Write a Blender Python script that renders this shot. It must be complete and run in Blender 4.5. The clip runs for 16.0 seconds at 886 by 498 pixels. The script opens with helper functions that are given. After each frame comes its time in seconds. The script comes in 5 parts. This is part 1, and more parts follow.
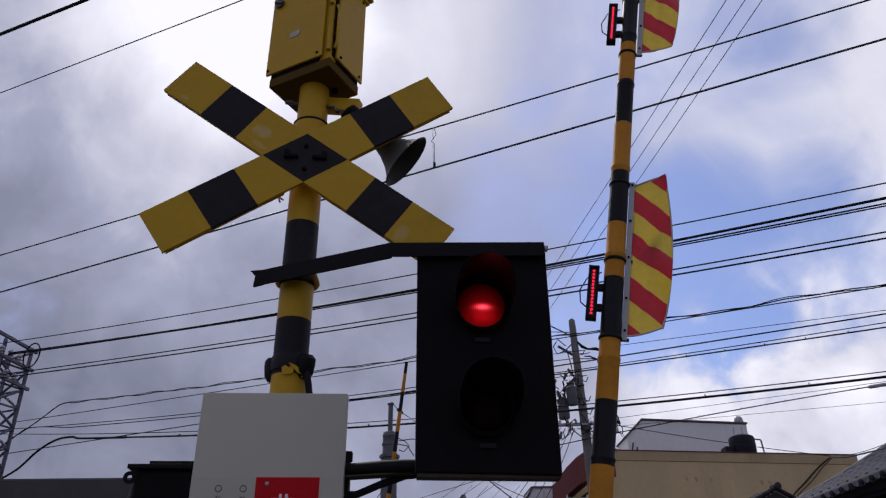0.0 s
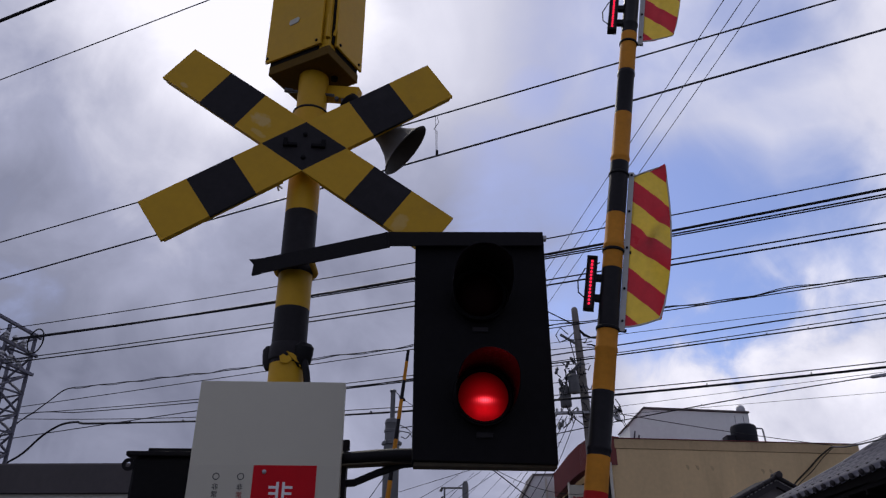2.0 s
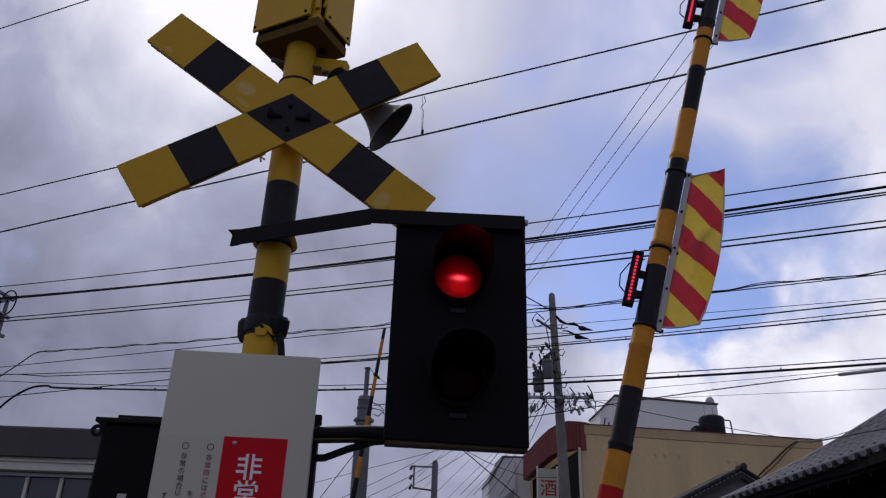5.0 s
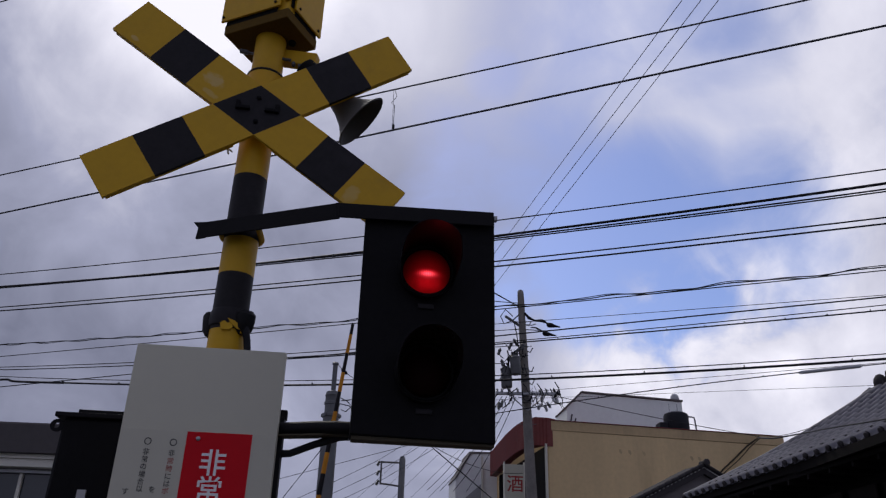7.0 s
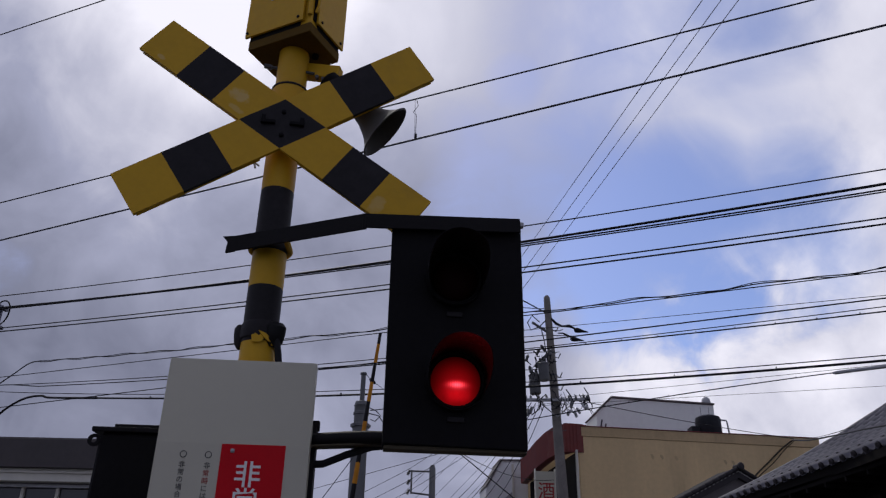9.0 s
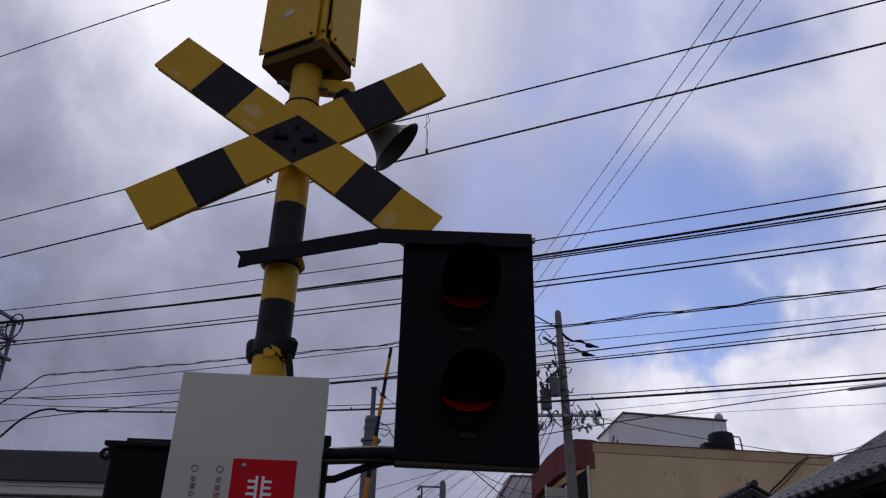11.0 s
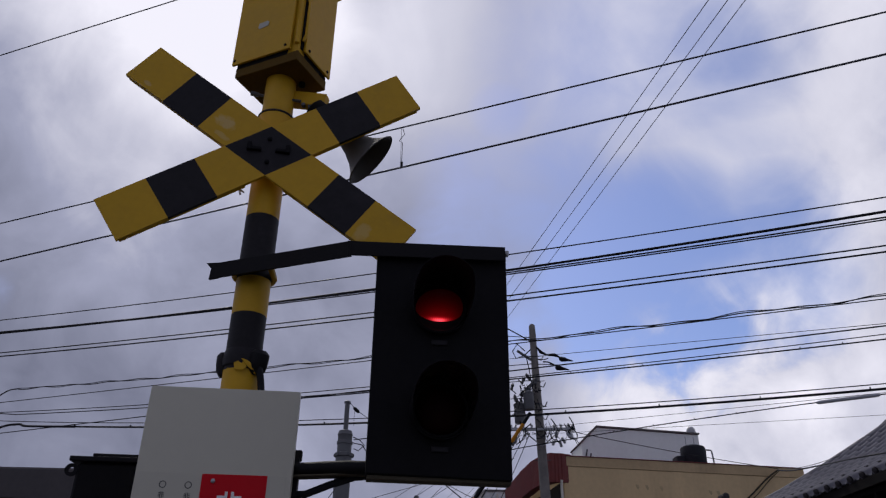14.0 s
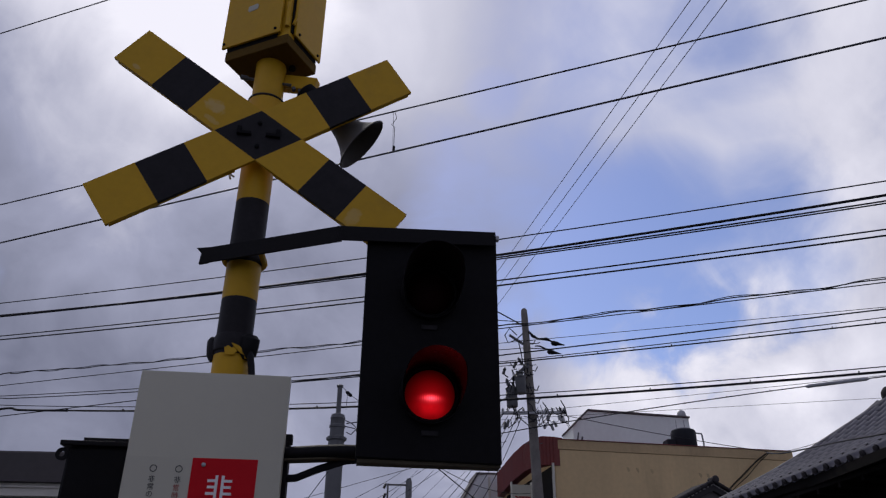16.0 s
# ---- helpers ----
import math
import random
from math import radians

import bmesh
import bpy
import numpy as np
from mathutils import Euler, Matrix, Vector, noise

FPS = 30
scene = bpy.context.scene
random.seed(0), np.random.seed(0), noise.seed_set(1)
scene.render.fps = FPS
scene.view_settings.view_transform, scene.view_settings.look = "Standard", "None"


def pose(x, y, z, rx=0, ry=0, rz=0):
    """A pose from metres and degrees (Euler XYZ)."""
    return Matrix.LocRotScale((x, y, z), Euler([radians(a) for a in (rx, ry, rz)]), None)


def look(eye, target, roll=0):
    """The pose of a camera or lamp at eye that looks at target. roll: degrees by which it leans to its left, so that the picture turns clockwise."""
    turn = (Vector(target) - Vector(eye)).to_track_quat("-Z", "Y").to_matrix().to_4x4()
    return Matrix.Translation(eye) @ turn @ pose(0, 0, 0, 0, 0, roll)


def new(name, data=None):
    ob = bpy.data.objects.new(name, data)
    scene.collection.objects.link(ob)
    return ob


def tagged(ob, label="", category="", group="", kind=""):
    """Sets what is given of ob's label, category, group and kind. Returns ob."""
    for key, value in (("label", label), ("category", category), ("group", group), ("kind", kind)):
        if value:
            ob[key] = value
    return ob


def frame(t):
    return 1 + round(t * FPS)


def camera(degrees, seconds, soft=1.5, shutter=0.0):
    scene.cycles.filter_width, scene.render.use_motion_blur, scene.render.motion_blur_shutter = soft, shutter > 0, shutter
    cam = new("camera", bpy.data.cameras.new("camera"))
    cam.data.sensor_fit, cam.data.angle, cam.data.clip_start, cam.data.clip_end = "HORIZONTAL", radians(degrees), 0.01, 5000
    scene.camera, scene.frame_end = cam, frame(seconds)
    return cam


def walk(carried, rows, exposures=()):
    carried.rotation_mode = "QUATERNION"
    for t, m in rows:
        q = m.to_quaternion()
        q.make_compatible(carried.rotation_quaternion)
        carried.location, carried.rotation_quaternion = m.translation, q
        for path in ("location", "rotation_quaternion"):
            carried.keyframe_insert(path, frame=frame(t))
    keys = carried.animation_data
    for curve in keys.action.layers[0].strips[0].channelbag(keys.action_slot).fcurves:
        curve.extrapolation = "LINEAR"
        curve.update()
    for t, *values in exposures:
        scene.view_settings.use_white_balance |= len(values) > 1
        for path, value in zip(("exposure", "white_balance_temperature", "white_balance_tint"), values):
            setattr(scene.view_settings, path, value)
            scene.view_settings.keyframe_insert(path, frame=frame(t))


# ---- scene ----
cam = camera(58.7, 16.0, soft=1.26)

PATH = [
    (0, (-0.034, -0.123, 1.461), (-0.011, 1.648, 2.39), -0.3),
    (0.5, (-0.034, -0.124, 1.463), (-0.012, 1.65, 2.386), -0.5),
    (1, (-0.033, -0.121, 1.461), (-0.015, 1.657, 2.377), -0.6),
    (1.5, (-0.031, -0.121, 1.464), (-0.019, 1.662, 2.371), -0.0),
    (2, (-0.016, -0.123, 1.468), (-0.002, 1.662, 2.369), 0.1),
    (2.5, (-0.006, -0.128, 1.473), (0.012, 1.661, 2.367), 0.3),
    (3, (0.009, -0.132, 1.474), (0.025, 1.664, 2.354), -0.2),
    (3.5, (-0.001, -0.133, 1.473), (0.013, 1.668, 2.341), 0.1),
    (4, (-0.017, -0.125, 1.471), (0.004, 1.678, 2.335), 0.9),
    (6.5, (-0.017, -0.109, 1.47), (0.113, 1.697, 2.321), 2.2),
    (7, (-0.013, -0.107, 1.472), (0.129, 1.698, 2.323), 1.7),
    (7.5, (-0.017, -0.112, 1.471), (0.127, 1.691, 2.323), 1.7),
    (8, (-0.021, -0.112, 1.471), (0.111, 1.69, 2.327), 1.3),
    (8.5, (-0.022, -0.113, 1.471), (0.084, 1.688, 2.333), 0.9),
    (9, (-0.022, -0.112, 1.47), (0.057, 1.688, 2.337), 1.1),
    (11.5, (-0.026, -0.116, 1.471), (0.024, 1.665, 2.379), 1.6),
    (12, (-0.025, -0.116, 1.474), (0.037, 1.661, 2.39), 1.5),
    (12.5, (-0.024, -0.114, 1.472), (0.051, 1.66, 2.394), 1.3),
    (13, (-0.019, -0.111, 1.473), (0.073, 1.659, 2.4), 1.2),
    (13.5, (-0.022, -0.115, 1.472), (0.084, 1.652, 2.402), 1.1),
    (14, (-0.021, -0.11, 1.471), (0.092, 1.656, 2.402), 0.9),
    (14.5, (-0.02, -0.107, 1.471), (0.103, 1.663, 2.394), 1.3),
    (15, (-0.02, -0.111, 1.468), (0.11, 1.662, 2.383), 1.1),
    (15.5, (-0.012, -0.113, 1.471), (0.121, 1.665, 2.377), 1.2),
    (16, (-0.013, -0.114, 1.472), (0.12, 1.669, 2.368), 0.7),
]
walk(cam, [(t, look(eye, target, roll)) for t, eye, target, roll in PATH],
     exposures=((0.0, 0.02), (3.5, 0.05), (6.5, 0.0), (8.0, -0.04), (12.0, -0.06), (14.5, -0.10), (16.0, -0.10)))

# ---- world, sun, exposure ----
SUN_DIR = Vector((-0.26, 0.62, 0.74)).normalized()   # behind the cloud over the signal


def build_world():
    w = bpy.data.worlds.new("sky")
    scene.world = w
    w.use_nodes = True
    nt = w.node_tree
    nt.nodes.clear()
    N, L = nt.nodes.new, nt.links.new

    def math_(op, a, b=None, c=None, clamp=False):
        n = N("ShaderNodeMath")
        n.operation, n.use_clamp = op, clamp
        for k, v in enumerate((a, b, c)):
            if v is None:
                continue
            if isinstance(v, (int, float)):
                n.inputs[k].default_value = v
            else:
                L(v, n.inputs[k])
        return n.outputs[0]

    def lobe(d, inner, outer):
        """1 within inner degrees of the way d, falling to 0 at outer."""
        n = N("ShaderNodeVectorMath")
        n.operation = "DOT_PRODUCT"
        L(way, n.inputs[0])
        n.inputs[1].default_value = Vector(d).normalized()
        m = N("ShaderNodeMapRange")
        m.interpolation_type = "SMOOTHSTEP"
        L(n.outputs["Value"], m.inputs[0])
        m.inputs[1].default_value, m.inputs[2].default_value = math.cos(radians(outer)), math.cos(radians(inner))
        return m.outputs[0]

    def noise_(vec, scale, detail, rough, dist=0.0):
        n = N("ShaderNodeTexNoise")
        L(vec, n.inputs["Vector"])
        n.inputs["Scale"].default_value, n.inputs["Detail"].default_value = scale, detail
        n.inputs["Roughness"].default_value, n.inputs["Distortion"].default_value = rough, dist
        return n.outputs["Fac"]

    geo = N("ShaderNodeTexCoord").outputs["Generated"]
    nrm = N("ShaderNodeVectorMath")
    nrm.operation = "NORMALIZE"
    L(geo, nrm.inputs[0])
    way = nrm.outputs[0]

    sky = N("ShaderNodeTexSky")
    sky.sky_type, sky.sun_disc = "NISHITA", False
    sky.sun_elevation, sky.sun_rotation = math.asin(SUN_DIR.z), math.atan2(SUN_DIR.x, SUN_DIR.y)
    blue = N("ShaderNodeVectorMath")
    blue.operation = "MULTIPLY"
    L(sky.outputs[0], blue.inputs[0])
    blue.inputs[1].default_value = (0.101, 0.102, 0.133)

    big = noise_(way, 4.2, 6.0, 0.55, 0.4)
    fine = noise_(way, 9.0, 7.0, 0.54, 0.5)
    body = math_("ADD", math_("MULTIPLY", math_("SUBTRACT", big, 0.5), 2.6), math_("MULTIPLY", math_("SUBTRACT", fine, 0.5), 2.2))

    # a thin even veil overhead, ragged heaps lower down
    veil = math_("SUBTRACT", 1.0, math_("MULTIPLY", lobe((0.25, 0.77, 0.61), 8, 22), 0.68))
    body = math_("MULTIPLY", body, veil)

    # gaps in the cloud: a broken band of blue from overhead down to the roofs
    gap = lobe((0.31, 0.855, 0.415), 3, 13)
    for d, i, o, k in (((0.20, 0.84, 0.50), 1, 10, 0.62), ((0.12, 0.80, 0.59), 1, 8, 0.40), ((0.33, 0.68, 0.655), 2, 11, 0.50),
                       ((0.42, 0.80, 0.42), 2, 10, 0.80), ((0.16, 0.905, 0.395), 1, 7, 0.7), ((0.22, 0.76, 0.61), 3, 14, 0.48), ((0.36, 0.78, 0.51), 2, 10, 0.40), ((0.107, 0.849, 0.517), 1, 10, 0.55), ((0.361, 0.676, 0.643), 0, 6, 0.62), ((0.12, 0.784, 0.609), 0, 4, 0.6), ((0.22, 0.93, 0.30), 1, 7, 0.30)):
        gap = math_("MAXIMUM", gap, math_("MULTIPLY", lobe(d, i, o), k))
    thick = math_("MAXIMUM", math_("MAXIMUM", lobe((0.41, 0.875, 0.25), 4, 13), lobe((0.56, 0.75, 0.37), 1, 7)), math_("MAXIMUM", lobe((0.16, 0.95, 0.27), 1, 7), lobe((-0.42, 0.79, 0.45), 14, 40)))
    cover = math_("SUBTRACT", math_("ADD", math_("MULTIPLY", body, 0.62), math_("MULTIPLY", thick, 0.3)), math_("MULTIPLY", gap, 0.98))
    heap = math_("MULTIPLY", math_("SUBTRACT", noise_(way, 13.0, 8.0, 0.56, 0.6), 0.5), lobe((0.38, 0.89, 0.25), 5, 12))
    cover = math_("ADD", cover, math_("MULTIPLY", heap, 1.9))
    cov = N("ShaderNodeMapRange")
    cov.interpolation_type = "SMOOTHSTEP"
    L(math_("ADD", cover, 1.0), cov.inputs[0])
    cov.inputs[1].default_value, cov.inputs[2].default_value = 0.08, 0.92

    # cloud brightness: bright where the sun stands behind it and low over the roofs, dull grey away from it
    light = math_("ADD", math_("ADD", math_("MULTIPLY", lobe((-0.25, 0.72, 0.73), 1, 12), 0.40), math_("MULTIPLY", lobe((-0.22, 0.66, 0.72), 4, 22), 0.30)), math_("MULTIPLY", lobe((0.42, 0.87, 0.25), 3, 15), 0.42))
    light = math_("ADD", light, math_("MULTIPLY", lobe((0.46, 0.63, 0.63), 3, 21), 0.42))
    light = math_("ADD", light, math_("MULTIPLY", body, 0.22))
    light = math_("ADD", light, math_("MULTIPLY", heap, 0.5))
    light = math_("ADD", light, math_("MULTIPLY", lobe((0.16, 0.95, 0.27), 2, 10), 0.12))
    light = math_("SUBTRACT", light, math_("MULTIPLY", lobe((-0.40, 0.89, 0.17), 2, 13), 0.20))
    light = math_("ADD", light, math_("MULTIPLY", lobe((-0.38, 0.85, 0.37), 2, 10), 0.04))
    light = math_("ADD", light, math_("MULTIPLY", lobe((0.10, 0.74, 0.67), 2, 14), 0.2))
    light = math_("ADD", light, math_("MULTIPLY", lobe((0.57, 0.74, 0.37), 1, 9), 0.12))
    light = math_("ADD", light, 0.25, clamp=True)
    ramp = N("ShaderNodeValToRGB")
    e = ramp.color_ramp.elements
    e[0].position, e[0].color = 0.0, (0.185, 0.197, 0.280, 1)
    e[1].position, e[1].color = 0.86, (0.965, 0.95, 1.06, 1)
    m = e.new(0.36)
    m.color = (0.372, 0.388, 0.528, 1)
    L(light, ramp.inputs[0])

    mix = N("ShaderNodeMix")
    mix.data_type = "RGBA"
    L(cov.outputs[0], mix.inputs["Factor"])
    L(blue.outputs[0], mix.inputs["A"])
    L(ramp.outputs[0], mix.inputs["B"])
    bg = N("ShaderNodeBackground")
    L(mix.outputs["Result"], bg.inputs[0])
    bg.inputs[1].default_value = 1.0
    out = N("ShaderNodeOutputWorld")
    L(bg.outputs[0], out.inputs[0])


build_world()
sun = new("sun", bpy.data.lights.new("sun", "SUN"))
sun.data.energy, sun.data.angle, sun.data.color = 1.0, radians(14), (1.0, 0.95, 0.88)
sun.matrix_basis = look(SUN_DIR * 60, (0, 0, 0))


# ---- materials ----
def mat(name, color, rough=0.6, metal=0.0, vary=0.12, scale=6.0, bump=0.0, stain=0.0, stain_color=None, coat=0.0, per_object=0.0, emit=None, strength=0.0, streak=False, spec=0.4):
    """A painted or natural surface: grain and larger stains in colour, roughness and relief."""
    m = bpy.data.materials.new(name)
    m.use_nodes = True
    nt = m.node_tree
    N, L = nt.nodes.new, nt.links.new
    b = nt.nodes["Principled BSDF"]
    b.inputs["Roughness"].default_value, b.inputs["Metallic"].default_value = rough, metal
    b.inputs["Coat Weight"].default_value, b.inputs["Specular IOR Level"].default_value = coat, spec
    co = N("ShaderNodeTexCoord").outputs["Object"]
    mp = N("ShaderNodeMapping")
    L(co, mp.inputs["Vector"])
    if streak:
        mp.inputs["Scale"].default_value = (1, 1, 0.12)
    n1 = N("ShaderNodeTexNoise")
    L(mp.outputs[0], n1.inputs["Vector"])
    n1.inputs["Scale"].default_value, n1.inputs["Detail"].default_value, n1.inputs["Roughness"].default_value = scale, 6, 0.62
    n2 = N("ShaderNodeTexNoise")
    L(co, n2.inputs["Vector"])
    n2.inputs["Scale"].default_value, n2.inputs["Detail"].default_value = scale * 9, 3
    hsv = N("ShaderNodeHueSaturation")
    hsv.inputs["Color"].default_value = (*color, 1)
    r = N("ShaderNodeMapRange")
    L(n1.outputs["Fac"], r.inputs[0])
    r.inputs[1].default_value, r.inputs[2].default_value = 0.25, 0.75
    r.inputs[3].default_value, r.inputs[4].default_value = 1 - vary, 1 + vary
    v = r.outputs[0]
    r2 = N("ShaderNodeMapRange")
    L(n2.outputs["Fac"], r2.inputs[0])
    r2.inputs[1].default_value, r2.inputs[2].default_value = 0.3, 0.7
    r2.inputs[3].default_value, r2.inputs[4].default_value = 1 - vary * 0.4, 1 + vary * 0.4
    mu = N("ShaderNodeMath")
    mu.operation = "MULTIPLY"
    L(v, mu.inputs[0])
    L(r2.outputs[0], mu.inputs[1])
    v = mu.outputs[0]
    if per_object:
        info = N("ShaderNodeObjectInfo").outputs["Random"]
        r3 = N("ShaderNodeMapRange")
        L(info, r3.inputs[0])
        r3.inputs[3].default_value, r3.inputs[4].default_value = 1 - per_object, 1 + per_object
        m3 = N("ShaderNodeMath")
        m3.operation = "MULTIPLY"
        L(v, m3.inputs[0])
        L(r3.outputs[0], m3.inputs[1])
        v = m3.outputs[0]
    L(v, hsv.inputs["Value"])
    col = hsv.outputs[0]
    if stain:
        n3 = N("ShaderNodeTexNoise")
        L(mp.outputs[0], n3.inputs["Vector"])
        n3.inputs["Scale"].default_value, n3.inputs["Detail"].default_value, n3.inputs["Roughness"].default_value = scale * 0.6, 7, 0.7
        r4 = N("ShaderNodeMapRange")
        r4.interpolation_type = "SMOOTHSTEP"
        L(n3.outputs["Fac"], r4.inputs[0])
        r4.inputs[1].default_value, r4.inputs[2].default_value = 0.54, 0.78
        r4.inputs[4].default_value = stain
        mx = N("ShaderNodeMix")
        mx.data_type = "RGBA"
        L(r4.outputs[0], mx.inputs["Factor"])
        L(col, mx.inputs["A"])
        mx.inputs["B"].default_value = (*(stain_color or [c * 0.35 for c in color]), 1)
        col = mx.outputs["Result"]
    L(col, b.inputs["Base Color"])
    rr = N("ShaderNodeMapRange")
    L(n1.outputs["Fac"], rr.inputs[0])
    rr.inputs[3].default_value, rr.inputs[4].default_value = max(0.03, rough - 0.12), min(1, rough + 0.12)
    L(rr.outputs[0], b.inputs["Roughness"])
    if bump:
        bp = N("ShaderNodeBump")
        bp.inputs["Strength"].default_value, bp.inputs["Distance"].default_value = bump, 0.004
        L(n2.outputs["Fac"], bp.inputs["Height"])
        L(bp.outputs[0], b.inputs["Normal"])
    if emit:
        b.inputs["Emission Color"].default_value, b.inputs["Emission Strength"].default_value = (*emit, 1), strength
    return m


